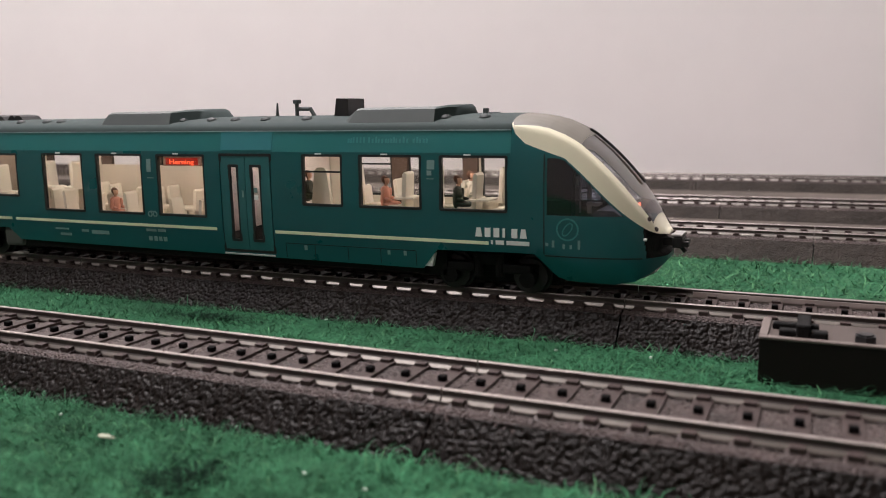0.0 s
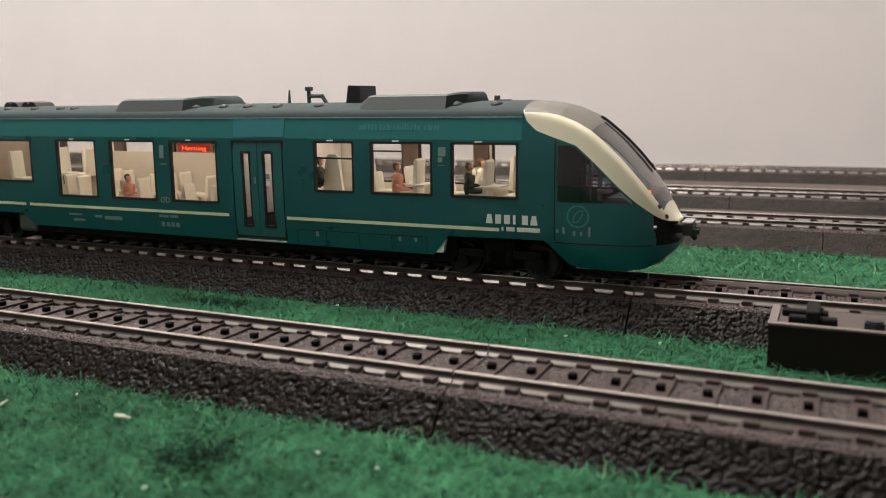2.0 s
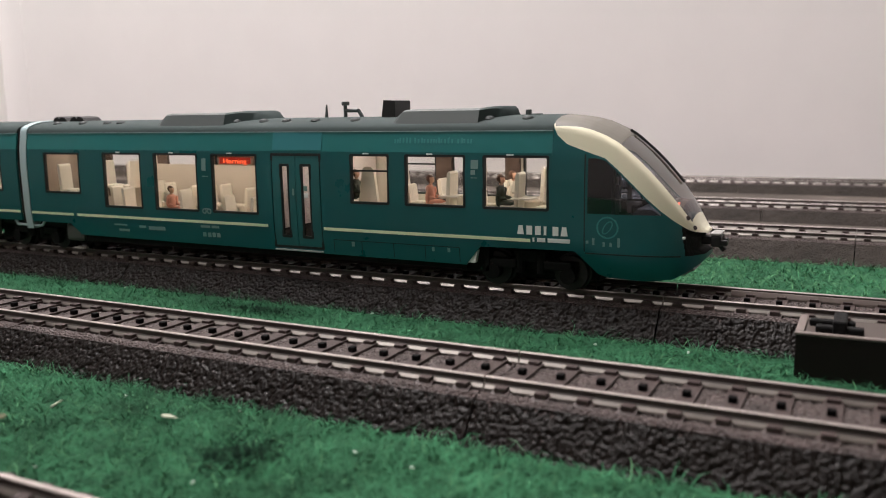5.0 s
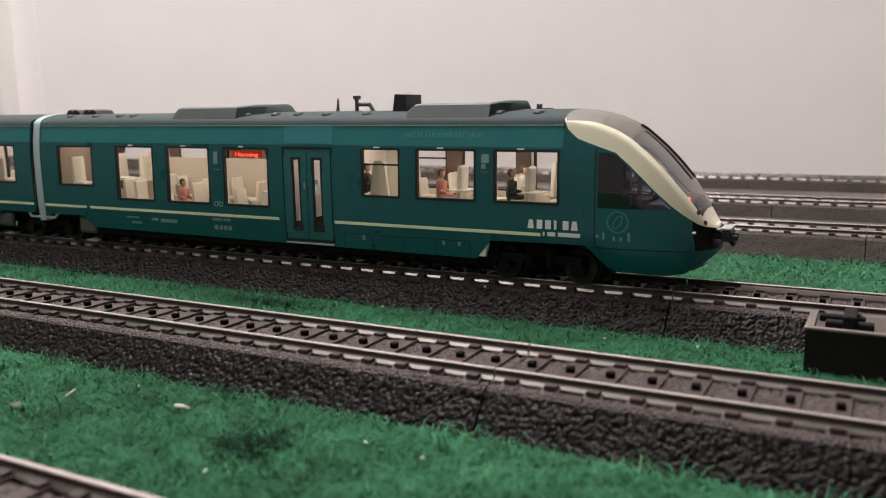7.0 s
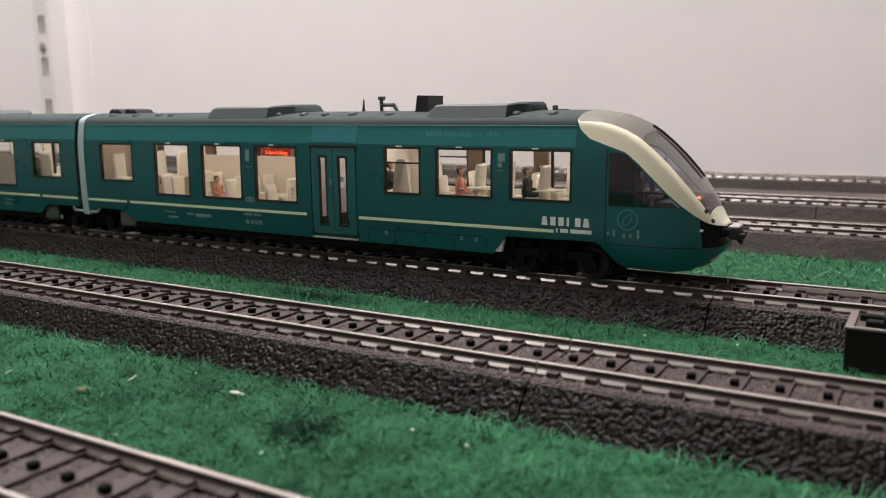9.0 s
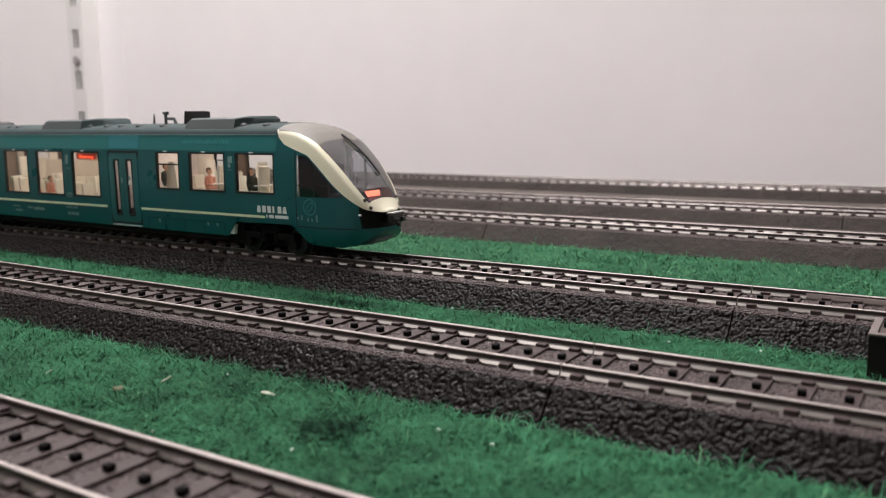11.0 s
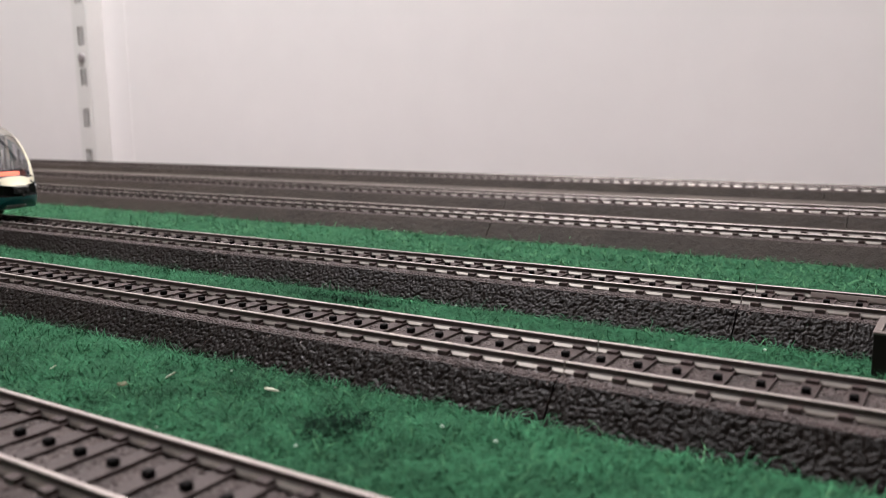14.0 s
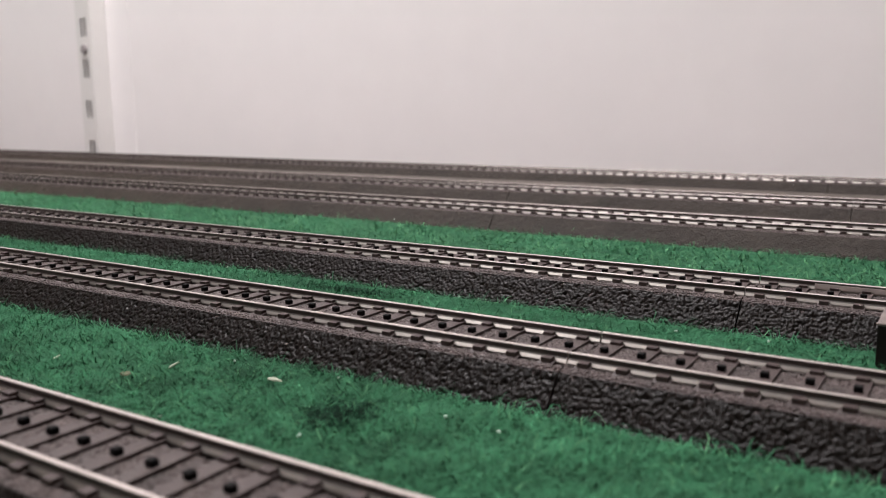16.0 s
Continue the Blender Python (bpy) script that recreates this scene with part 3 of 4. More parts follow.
def build_nose(root, m, sign_on):
    rings = nose_faces()
    groups = {}
    for a, b in zip(rings, rings[1:]):
        for j in range(len(a) - 1):
            q = (a[j], b[j], b[j + 1], a[j + 1])
            c = [sum(p[k] for p in q) / 4 for k in range(3)]
            groups.setdefault(nose_region(*c), []).append(q)
    for a, b in zip(rings, rings[1:]):
        if a[0][0] > 0.004:
            groups.setdefault("belly", []).append((a[0], b[0], b[-1], a[-1]))
    tip = rings[-1]
    mid = len(tip) // 2
    for j in range(mid):
        q = (tip[j], tip[j + 1], tip[-2 - j], tip[-1 - j])
        c = [sum(p[k] for p in q) / 4 for k in range(3)]
        groups.setdefault(nose_region(c[0] - 0.0001, 0.0, c[2]), []).append(q)
    looks = {"shell": ("cab_shell", GREEN, "dark green cab side panel"), "chin": ("nose_band", CREAM, "glossy cream band sweeping round the nose"), "cap": ("roof_cap", CAPGREY, "warm grey roof cap over the cab"),
             "screen": ("windscreen", SCREENGLASS, "sloping tinted windscreen"), "sill": ("screen_sill", DARKGLASS, "dark glass strip under the windscreen"), "cabwindow": ("cab_window", DARKGLASS, "dark curved cab side window"), "cabwindow_far": ("cab_window", DARKGLASS, "dark curved cab side window"), "belly": ("cab_belly", GREEN, "green rounded underside of the nose"), "recess": ("coupler_recess", UNDER, "black recess round the coupler")}
    for key, quads in groups.items():
        bm = bmesh.new()
        index = {}
        def vert(p):
            k = tuple(round(v, 6) for v in p)
            if k not in index:
                x, y, z = p
                if key == "recess":
                    top = min(lerp_rows(EDGE, x), lerp_rows(TOPS, x) - 0.0006)
                    t = min(1.0, max(0.0, (z - 0.0221) / (top - 0.0221)))
                    x -= 0.0018 * max(0.0, 1 - (abs(y) / 0.0112) ** 4) * min(1.0, 7 * t * (1 - t))
                index[k] = bm.verts.new((x, y, z))
            return index[k]
        for q in quads:
            vs = []
            for p in q:
                v = vert(p)
                if v not in vs:
                    vs.append(v)
            if len(vs) > 2:
                try:
                    bm.faces.new(vs)
                except ValueError:
                    pass
        bmesh.ops.recalc_face_normals(bm, faces=bm.faces[:])
        if key not in ("screen", "sill", "cabwindow", "cabwindow_far"):
            if sum(f.normal.x + f.normal.z * 0.5 for f in bm.faces) < 0:
                bmesh.ops.reverse_faces(bm, faces=bm.faces[:])
        bm.transform(m)
        name, material, label = looks[key]
        me = bpy.data.meshes.new(name)
        bm.to_mesh(me)
        bm.free()
        me.materials.append(material)
        me.shade_smooth()
        ob = new(name, me)
        ob.parent = root
        tagged(ob, label)
        if key in ("screen", "sill", "cabwindow", "cabwindow_far"):
            ob.visible_shadow = False
    def add(name, bm, material, label="", parent=root, smooth=False):
        bm.transform(m)
        return part(name, bm, material, parent, label, smooth)
    def skin(x, f):
        zt = lerp_rows(TOPS, x)
        d = lerp_rows([(0, 0.0), (0.22, 0.00012), (0.46, 0.0004), (0.63, 0.0009), (0.77, 0.0016), (0.85, 0.0023), (0.89, 0.0031)], abs(f))
        return Vector((x, f * 0.0158 * plan(x), zt - d))
    # headlamp openings in the chin, dark and round
    for s in (-1, 1):
        for x, f in ((0.0252, 0.80), (0.0268, 0.80)):
            p = skin(x, s * f)
            away = Vector((0.75, s * 0.55, 0.45)).normalized()
            add("headlamp", tube(bmesh.new(), p - away * 0.0006, p + away * 0.0002, 0.00062, 14), LAMP, "small dark round headlamp")
        add("marker_lamp", boxes((0.0244, 0.0252, s * 0.0117 - 0.0005, s * 0.0117 + 0.0005, 0.0264, 0.0270), bevel=0.0002), WHITE, "small white marker lamp")
    # destination display in the lower windscreen
    bm = boxes((0.0196, 0.0200, -0.0066, 0.0066, 0.0318, 0.0338), bevel=0.0002)
    add("destination_display", bm, NOSESIGN if sign_on else LAMP, "glowing red display behind the lower windscreen")
    # baffles added to block the display's glow in side views
    for s in (-1, 1):
        add("display_baffle", prism(bmesh.new(), [(0.0200, 0.0310), (0.0257, 0.0310), (0.0245, 0.0330), (0.0235, 0.0344), (0.0200, 0.0350)], s * 0.0071, s * 0.0076), BLACK, "added black baffle hiding the display's glow from the side")
    # wiper
    bm = bmesh.new()
    pts = [skin(0.0070 + k * 0.00155, 0.10 + 0.028 * k) + Vector((0.00035, 0, 0.00035)) for k in range(10)]
    for a, b in zip(pts, pts[1:]):
        tube(bm, a, b, 0.00036, 6)
    add("wiper", bm, BLACK, "long black windscreen wiper")
    # coupler
    bm = bmesh.new()
    box(bm, 0.0235, 0.0305, -0.0016, 0.0016, 0.0238, 0.0258, bevel=0.0003)
    box(bm, 0.0300, 0.0325, -0.0032, 0.0032, 0.0235, 0.0262, bevel=0.0003)
    box(bm, 0.0322, 0.0340, -0.0030, -0.0012, 0.0238, 0.0252, bevel=0.0002)
    box(bm, 0.0322, 0.0336, 0.0012, 0.0030, 0.0238, 0.0252, bevel=0.0002)
    tube(bm, (0.0318, 0, 0.0236), (0.0330, 0, 0.0222), 0.0007, 8)
    add("coupler", bm, BLACK, "black plastic coupler")
    add("coupler_plate", boxes((0.0298, 0.0325, -0.0034, 0.0034, 0.0265, 0.0271), bevel=0.0002), mat("coupler_grey", (0.30, 0.29, 0.28), 0.4), "grey plate on the coupler")
    add("apron", prism(bmesh.new(), [(0.0175, 0.0150), (0.0236, 0.0157), (0.0264, 0.0173), (0.0257, 0.0180), (0.0225, 0.0166), (0.0175, 0.0160)], -0.0050, 0.0050), mat("apron_grey", (0.20, 0.21, 0.21), 0.4), "pale grey apron under the nose")
    # cab furniture seen through the glass
    add("cab_wall", boxes((-0.0009, -0.0003, -0.0128, 0.0128, 0.0225, 0.0530)), mat("cab_wall_navy", (0.022, 0.024, 0.032), 0.6), "dark wall behind the driver's cab")
    add("driver_desk", prism(bmesh.new(), [(0.010, 0.0235), (0.0225, 0.0235), (0.0222, 0.0300), (0.0165, 0.0335), (0.0125, 0.0335), (0.010, 0.030)], -0.0112, 0.0112), mat("desk_grey", (0.10, 0.10, 0.11), 0.5), "dark driver's desk")
    bm = boxes((0.0035, 0.0080, -0.0025, 0.0025, 0.0280, 0.0296), (0.0032, 0.0044, -0.0025, 0.0025, 0.0290, 0.0385), bevel=0.0005)
    add("driver_seat", bm, mat("driver_seat_blue", (0.05, 0.055, 0.07), 0.6), "dark driver's seat")
    add("cab_fitting", boxes((0.0048, 0.0060, 0.0085, 0.0095, 0.0300, 0.0450), (0.0025, 0.0030, 0.0085, 0.0095, 0.0300, 0.0440), (0.0075, 0.0110, -0.0030, 0.0010, 0.0335, 0.0343), bevel=0.0002), mat("cab_fitting_grey", (0.55, 0.53, 0.52), 0.5), "pale grey fittings in the cab")
    add("cab_lining", boxes((0.0002, 0.0170, 0.0118, 0.0123, 0.0228, 0.0335)), mat("cab_lining_grey", (0.05, 0.05, 0.055), 0.6), "dark grey lining of the cab")
    add("cab_floor", boxes((-0.002, 0.022, -0.0125, 0.0125, 0.0222, 0.0230)), UNDER)
    bars = [(0.0006, 0.0012, 0.0310, 0.0398), (0.0042, 0.0048, 0.0310, 0.0380), (0.0012, 0.0042, 0.0310, 0.0315), (0.0012, 0.0042, 0.0352, 0.0356)]
    add("cab_window_frame", boxes(*[(xa, xb, 0.0122, 0.0130, za, zb) for xa, xb, za, zb in bars], bevel=0.0001), mat("cab_frame_white", (0.80, 0.79, 0.78), 0.5), "white frame round the far cab window")
    add("display_panel", boxes((0.0186, 0.0193, -0.0108, 0.0108, 0.0302, 0.0346), bevel=0.0002), BLACK, "black panel round the display")
    for s in (-1, 1):
        add("cab_window_post", boxes((0.0072, 0.0079, s * 0.0146 - 0.0003, s * 0.0146 + 0.0003, 0.0325, 0.0440)), RUBBER, "thin dark post in the cab window")
        add("cab_rail", boxes((-0.0002, 0.0150, s * 0.0148 - 0.0002, s * 0.0148 + 0.0002, 0.0362, 0.0366)), RUBBER)
        # lower seam and small prints on the cab side
        add("cab_seam", slab(-0.0001, 0.0002, 0.0224, 0.0478, s, 0.00004, 0.0001), RUBBER, "thin dark seam")
        for x, z, a, b in ((0.0005, 0.0246, 0.0007, 0.0008), (0.0022, 0.0243, 0.0006, 0.0018), (0.0050, 0.0240, 0.0006, 0.0012), (0.0068, 0.0241, 0.0006, 0.0010), (-0.0055, 0.0243, 0.0006, 0.0008), (0.0089, 0.0240, 0.0006, 0.0024)):
            add("print_mark", slab(x, x + a, z, z + b, s, 0.00012), GREYPRINT, "tiny pale printed mark")
        bm = bmesh.new()
        line = [0.0003 + 0.0008 * k for k in range(31)]
        for xa, xb in zip(line, line[1:]):
            q = [(x, s * (half_width(CROWN - 0.0233) * plan(x) + 0.00022), z) for x, z in ((xa, 0.0219), (xb, 0.0219), (xb, 0.0222), (xa, 0.0222))]
            bm.faces.new([bm.verts.new(p) for p in q])
        bmesh.ops.remove_doubles(bm, verts=bm.verts[:], dist=1e-6)
        bmesh.ops.solidify(bm, geom=bm.faces[:], thickness=0.0001)
        add("lower_seam", bm, RUBBER, "thin dark seam along the cab's lower side")
        bm = bmesh.new()
        c, seg = (0.0062, 0.0290), 28
        for wide, tall, line, lean in ((0.0029, 0.0029, 0.0004, 0.0), (0.0010, 0.0020, 0.0003, -0.6)):
            for k in range(seg):
                q = []
                for inset, step in ((line, k), (0.0, k), (0.0, k + 1), (line, k + 1)):
                    p = 2 * math.pi * step / seg
                    u, v = (wide - inset) * math.cos(p), (tall - inset) * math.sin(p)
                    q.append((c[0] + u * math.cos(lean) - v * math.sin(lean), c[1] + u * math.sin(lean) + v * math.cos(lean)))
                vs = [bm.verts.new((x, s * (half_width(CROWN - z) * plan(x) + 0.00015), z)) for x, z in q]
                bm.faces.new(vs)
        bmesh.ops.remove_doubles(bm, verts=bm.verts[:], dist=1e-6)
        bmesh.ops.solidify(bm, geom=bm.faces[:], thickness=0.0001)
        add("round_emblem", bm, FAINT, "faint round printed emblem")


def seat(bm, x, y, face, top, base):
    """A seat; face is +1 when the sitter looks along x."""
    box(bm, x - 0.0024, x + 0.0024, y - 0.0026, y + 0.0026, base, base + 0.0012, bevel=0.0004)
    bx = x - face * 0.0024
    prism(bm, [(bx - 0.0006, base), (bx + 0.0006, base), (bx - face * 0.0006 + 0.0006, top - 0.0006), (bx - face * 0.0006, top), (bx - face * 0.0006 - 0.0006, top - 0.0006)], y - 0.0025, y + 0.0025)
    box(bm, x - 0.0014, x + 0.0014, y - 0.0012, y + 0.0012, base - 0.0045, base)
    return bm


def figure(parent, m, x, y, base, coat, face):
    """A plain seated toy passenger: trunk, arms, lap and a head with hair."""
    bm = bmesh.new()
    def blob(cx, cy, cz, rx, ry, rz, lean=0.0):
        place = m @ Matrix.Translation((x + cx * face, y + cy, base + cz)) @ pose(0, 0, 0, 0, lean * face, 0) @ Matrix.Diagonal((rx, ry, rz, 1))
        bmesh.ops.create_uvsphere(bm, u_segments=14, v_segments=10, radius=1.0, matrix=place)
    blob(0.0, 0.0, 0.0026, 0.0013, 0.0018, 0.0030, 6)
    blob(0.0, 0.0, 0.0048, 0.0010, 0.0021, 0.0012)
    for sy in (-1, 1):
        blob(0.0004, sy * 0.0020, 0.0036, 0.0006, 0.0006, 0.0017, 12)
        blob(0.0014, sy * 0.0017, 0.0024, 0.0014, 0.0005, 0.0005, 10)
        blob(0.0020, sy * 0.0008, 0.0010, 0.0026, 0.0008, 0.0008)
    blob(0.0002, 0.0, 0.0061, 0.0005, 0.0005, 0.0008)
    blob(0.0004, 0.0, 0.0074, 0.0010, 0.0009, 0.0012)
    blob(-0.0001, 0.0, 0.0078, 0.0010, 0.0010, 0.0011)
    ob = part("passenger_figure", bm, coat, parent, "", smooth=True)
    ob.data.materials.append(HAIR)
    ob.data.materials.append(SKIN)
    for p in ob.data.polygons:
        c = m.inverted() @ p.center
        if c.z > base + 0.0059:
            p.material_index = 1 if c.z > base + 0.0081 or (c.x - x) * face < 0.0004 and c.z > base + 0.0064 else 2
    return ob


def build_car(root, m, front):
    def add(name, bm, material, label="", parent=root, smooth=False):
        bm.transform(m)
        return part(name, bm, material, parent, label, smooth)
    holes = [*WINDOWS]
    body = add("body_side", side_panel(-1, -0.2150, -0.0090, 0.0165, 0.0480, holes + [DOOR], True), GREEN, "dark green side panel with window openings", smooth=True)
    body2 = add("body_side", side_panel(1, -0.2150, -0.0090, 0.0165, 0.0480, holes + [DOOR], True), GREEN, "dark green side panel with window openings", smooth=True)
    for s, b in ((-1, body), (1, body2)):
        add("inner_lining", side_panel(s, -0.2140, -0.0015, 0.0228, 0.0500, holes + [DOOR], inset=0.0009), INNER, "beige inner wall lining")
        add("upper_band", side_panel(s, -0.2150, -0.0090, 0.0480, 0.0539, []), BAND_LIT, "green upper side above the windows, paled as if lit from above", smooth=True)
        add("gutter", slab(-0.2150, -0.0090, 0.05375, 0.05400, s, 0.00022, 0.0004), mat("gutter_grey", (0.14, 0.22, 0.22), 0.5), "thin pale gutter line")
        for x0, x1, zt, zb in WINDOWS:
            add("window_frame", ring(x0 - 0.0001, x1 + 0.0001, zt + 0.0001, zb - 0.0001, s, 0.0007, 0.0006, 0.00012, 0.0010), RUBBER, "", b, smooth=True)
            ob = add("window_pane", slab(x0 + 0.0005, x1 - 0.0005, zb + 0.0005, zt - 0.0005, s, -0.00035, 0.0001), PANE, "clear window glass", b)
            ob.visible_shadow = False
            xm = x0 + (x1 - x0) * 0.42
            if x0 > -0.18:
                add("window_lamp", slab(xm - 0.0010, xm + 0.0010, zt, zt + 0.0004, s, 0.0002, 0.0003), WHITE, "", b)
        x0, x1, zt, zb = WINDOWS[0]
        add("window_bar", slab(x0, x1, 0.0422, 0.0427, s, -0.0002, 0.0004), RUBBER, "dark bar across the small window", b)
        # double door
        dx0, dx1, dzt, dzb = DOOR
        mid = (dx0 + dx1) / 2
        for xa, xb in ((dx0 + 0.0004, mid - 0.0001), (mid + 0.0001, dx1 - 0.0004)):
            pw = (xa + 0.0030, xb - 0.0024) if xa < mid - 0.002 else (xa + 0.0018, xb - 0.0032)
            hole = (pw[0], pw[1], 0.0440, 0.0213)
            leaf = add("door_leaf", side_panel(s, xa, xb, dzb + 0.0003, dzt - 0.0004, [hole]), DOORGREEN, "teal sliding door leaf", smooth=True)
            add("door_window_frame", ring(hole[0] - 0.0002, hole[1] + 0.0002, hole[2] + 0.0002, hole[3] - 0.0002, s, 0.0008, 0.0005, 0.00014, 0.0005), RUBBER, "", leaf, smooth=True)
            ob = add("door_window", slab(hole[0], hole[1], hole[3], hole[2], s, -0.0004, 0.0001), PANE, "narrow door window", leaf)
            ob.visible_shadow = False
        add("door_button", slab(mid - 0.0012, mid - 0.0006, 0.0345, 0.0365, s, 0.0003), GREYPRINT, "small grey door button")
        add("door_notice", slab(mid + 0.0030, mid + 0.0044, 0.0338, 0.0352, s, 0.0001), WHITE, "round white notice on the door glass")
        add("door_notice", slab(mid + 0.0030, mid + 0.0042, 0.0360, 0.0374, s, 0.0001), GREYPRINT, "small notice on the door glass")
        add("door_surround", ring(dx0 - 0.0002, dx1 + 0.0002, dzt + 0.0002, dzb - 0.0002, s, 0.0008, 0.0004, 0.00012, 0.0006), RUBBER, "dark joint round the door", smooth=True)
        add("door_step", slab(dx0 + 0.0002, dx1 - 0.0002, dzb - 0.0010, dzb - 0.0006, s, 0.0006, 0.0012), mat("step_grey", (0.42, 0.44, 0.43), 0.4), "pale grey door step")
        add("door_header", slab(dx0 + 0.0006, dx1 + 0.0004, 0.0484, 0.0537, s, 0.00012), PATCH, "lighter teal panel over the door")
        # cream stripe in its lengths
        for xa, xb in ((-0.2148, -0.1922), (-0.1902, -0.1036), (-0.0822, -0.0150)):
            add("stripe", slab(xa, xb, 0.0241, 0.0250, s, 0.00014), STRIPE, "thin cream stripe along the side")
        # a word mark as six plain slabs, and a smaller line of plain bars under it
        for k in range(6):
            xa = -0.0187 + k * 0.00247
            bm = prism(bmesh.new(), [(xa, 0.0262), (xa + 0.0019, 0.0262), (xa + 0.0015, 0.0286), (xa + 0.0004, 0.0286)] if k in (0, 5) else [(xa + 0.0002, 0.0262), (xa + (0.0009 if k == 3 else 0.0018), 0.0262), (xa + (0.0009 if k == 3 else 0.0018), 0.0286), (xa + 0.0002, 0.0286)], s * 0.0158, s * 0.01598)
            add("word_mark", bm, WHITE, "white word mark drawn as a plain block")
        for xa, xb in ((-0.0143, -0.0138), (-0.0130, -0.0107), (-0.0100, -0.0038)):
            add("small_mark", slab(xa, xb, 0.0243, 0.0254, s, 0.00016), WHITE, "line of small white print as a plain bar")
        rnd = random.Random(7)
        xs = -0.0570
        for k in range(26):
            tall = 0.0521 if rnd.random() < 0.3 else 0.0517
            if k not in (6, 20):
                add("faint_mark", slab(xs, xs + 0.00055, 0.0505, tall, s, 0.00008), FAINT, "faint pale printing as plain bars")
            xs += rnd.choice((0.0008, 0.0009, 0.0011))
        for xa, xb, za, zb, mt in ((-0.1297, -0.1280, 0.0415, 0.0455, GREYPRINT), (-0.1297, -0.1272, 0.0395, 0.0398, GREYPRINT), (-0.0325, -0.0303, 0.0436, 0.0460, GREYPRINT), (-0.0325, -0.0312, 0.0420, 0.0433, GREYPRINT), (-0.0325, -0.0306, 0.0410, 0.0412, GREYPRINT),
                               (-0.1318, -0.1278, 0.0226, 0.0234, GREYPRINT), (-0.1271, -0.1240, 0.0226, 0.0234, GREYPRINT), (-0.1312, -0.1298, 0.0196, 0.0210, GREYPRINT), (-0.1290, -0.1277, 0.0196, 0.0210, GREYPRINT), (-0.1271, -0.1258, 0.0196, 0.0210, GREYPRINT), (-0.1252, -0.1238, 0.0196, 0.0210, GREYPRINT), (-0.1720, -0.1660, 0.0216, 0.0221, GREYPRINT), (-0.1700, -0.1650, 0.0196, 0.0204, GREYPRINT), (-0.1600, -0.1570, 0.0212, 0.0220, GREYPRINT), (-0.1555, -0.1480, 0.0207, 0.0219, GREYPRINT), (-0.0725, -0.0715, 0.0196, 0.0210, GREYPRINT), (-0.0452, -0.0444, 0.0198, 0.0210, GREYPRINT), (-0.0402, -0.0394, 0.0198, 0.0210, GREYPRINT)):
            add("print_mark", slab(xa, xb, za, zb, s, 0.00012), mt, "tiny pale printed mark")
        # a bicycle sign between the windows, and the joints of the skirt's flaps
        for cx in (-0.1296, -0.1276):
            add("bicycle_sign", ring(cx - 0.0009, cx + 0.0009, 0.0291, 0.0273, s, 0.0003, 0.00085, 0.00012, 0.0001), GREYPRINT, "pale wheel of the printed bicycle sign")
        add("bicycle_sign", slab(-0.1294, -0.1278, 0.0288, 0.0292, s, 0.00012), GREYPRINT, "pale frame of the printed bicycle sign")
        add("skirt_seam", slab(-0.0790, -0.0365, 0.02125, 0.02145, s, 0.00006, 0.0001), RUBBER, "thin dark joint along the skirt flaps")
        for xa in (-0.0790, -0.0690, -0.0580, -0.0475, -0.0365):
            add("skirt_seam", slab(xa, xa + 0.00018, 0.0172, 0.02125, s, 0.00006, 0.0001), RUBBER, "thin dark upright joint between skirt flaps")
        add("corner_step", prism(bmesh.new(), [(-0.0352, 0.0172), (-0.0318, 0.0172), (-0.0310, 0.0208), (-0.0322, 0.0210)], s * 0.0150, s * 0.0136), WHITE, "small white sloped plate by the bogie")
    add("skirt_back", boxes((-0.0370, -0.0285, -0.0128, 0.0128, 0.0145, 0.0224)), UNDER, "black plate behind the skirt's corner")
    # roof
    bm = bmesh.new()
    sect = [(-0.01435, 0.0540)] + [(-half_width(d), CROWN - d) for d in (0.0031, 0.0023, 0.0016, 0.0009, 0.0004, 0.00012)] + [(0, CROWN)]
    sect += [(-y, z) for y, z in sect[-2::-1]] + [(0.0125, 0.0540), (0.0090, 0.0563), (-0.0090, 0.0563), (-0.0125, 0.0540)]
    extrude_x(bm, sect, -0.2150, -0.0090)
    roof = add("roof", bm, ROOFGREY, "matt grey roof", smooth=True)
    for xa, xb, hump in ((-0.0590, -0.0318, -0.0258), (-0.1510, -0.1223, -0.1105)):
        bm = bmesh.new()
        low, top = 0.0554, 0.0600
        def ringat(x, z, w):
            return [bm.verts.new(p) for p in ((x, -w, low), (x, -w + 0.0002, low + (z - low) * 0.15), (x, -w + 0.0014, z - 0.0005), (x, -w + 0.0026, z), (x, w - 0.0026, z), (x, w - 0.0014, z - 0.0005), (x, w - 0.0002, low + (z - low) * 0.15), (x, w, low))]
        rings = [ringat(xa, low + 0.0003, 0.0128), ringat(xa + 0.0009, low + 0.0028, 0.0130), ringat(xa + 0.0032, top - 0.0002, 0.0131), ringat(xa + 0.0050, top, 0.0131), ringat(xb, top, 0.0131), ringat(xb + 0.0003, top, 0.0131)]
        for a, b in zip(rings, rings[1:]):
            for j in range(7):
                bm.faces.new((a[j], a[j + 1], b[j + 1], b[j]))
        bm.faces.new(rings[0])
        bm.faces.new(rings[-1][::-1])
        unit = add("roof_unit", bm, UNITGREY, "grey ribbed roof equipment box", roof)
        bm = bmesh.new()
        rings = []
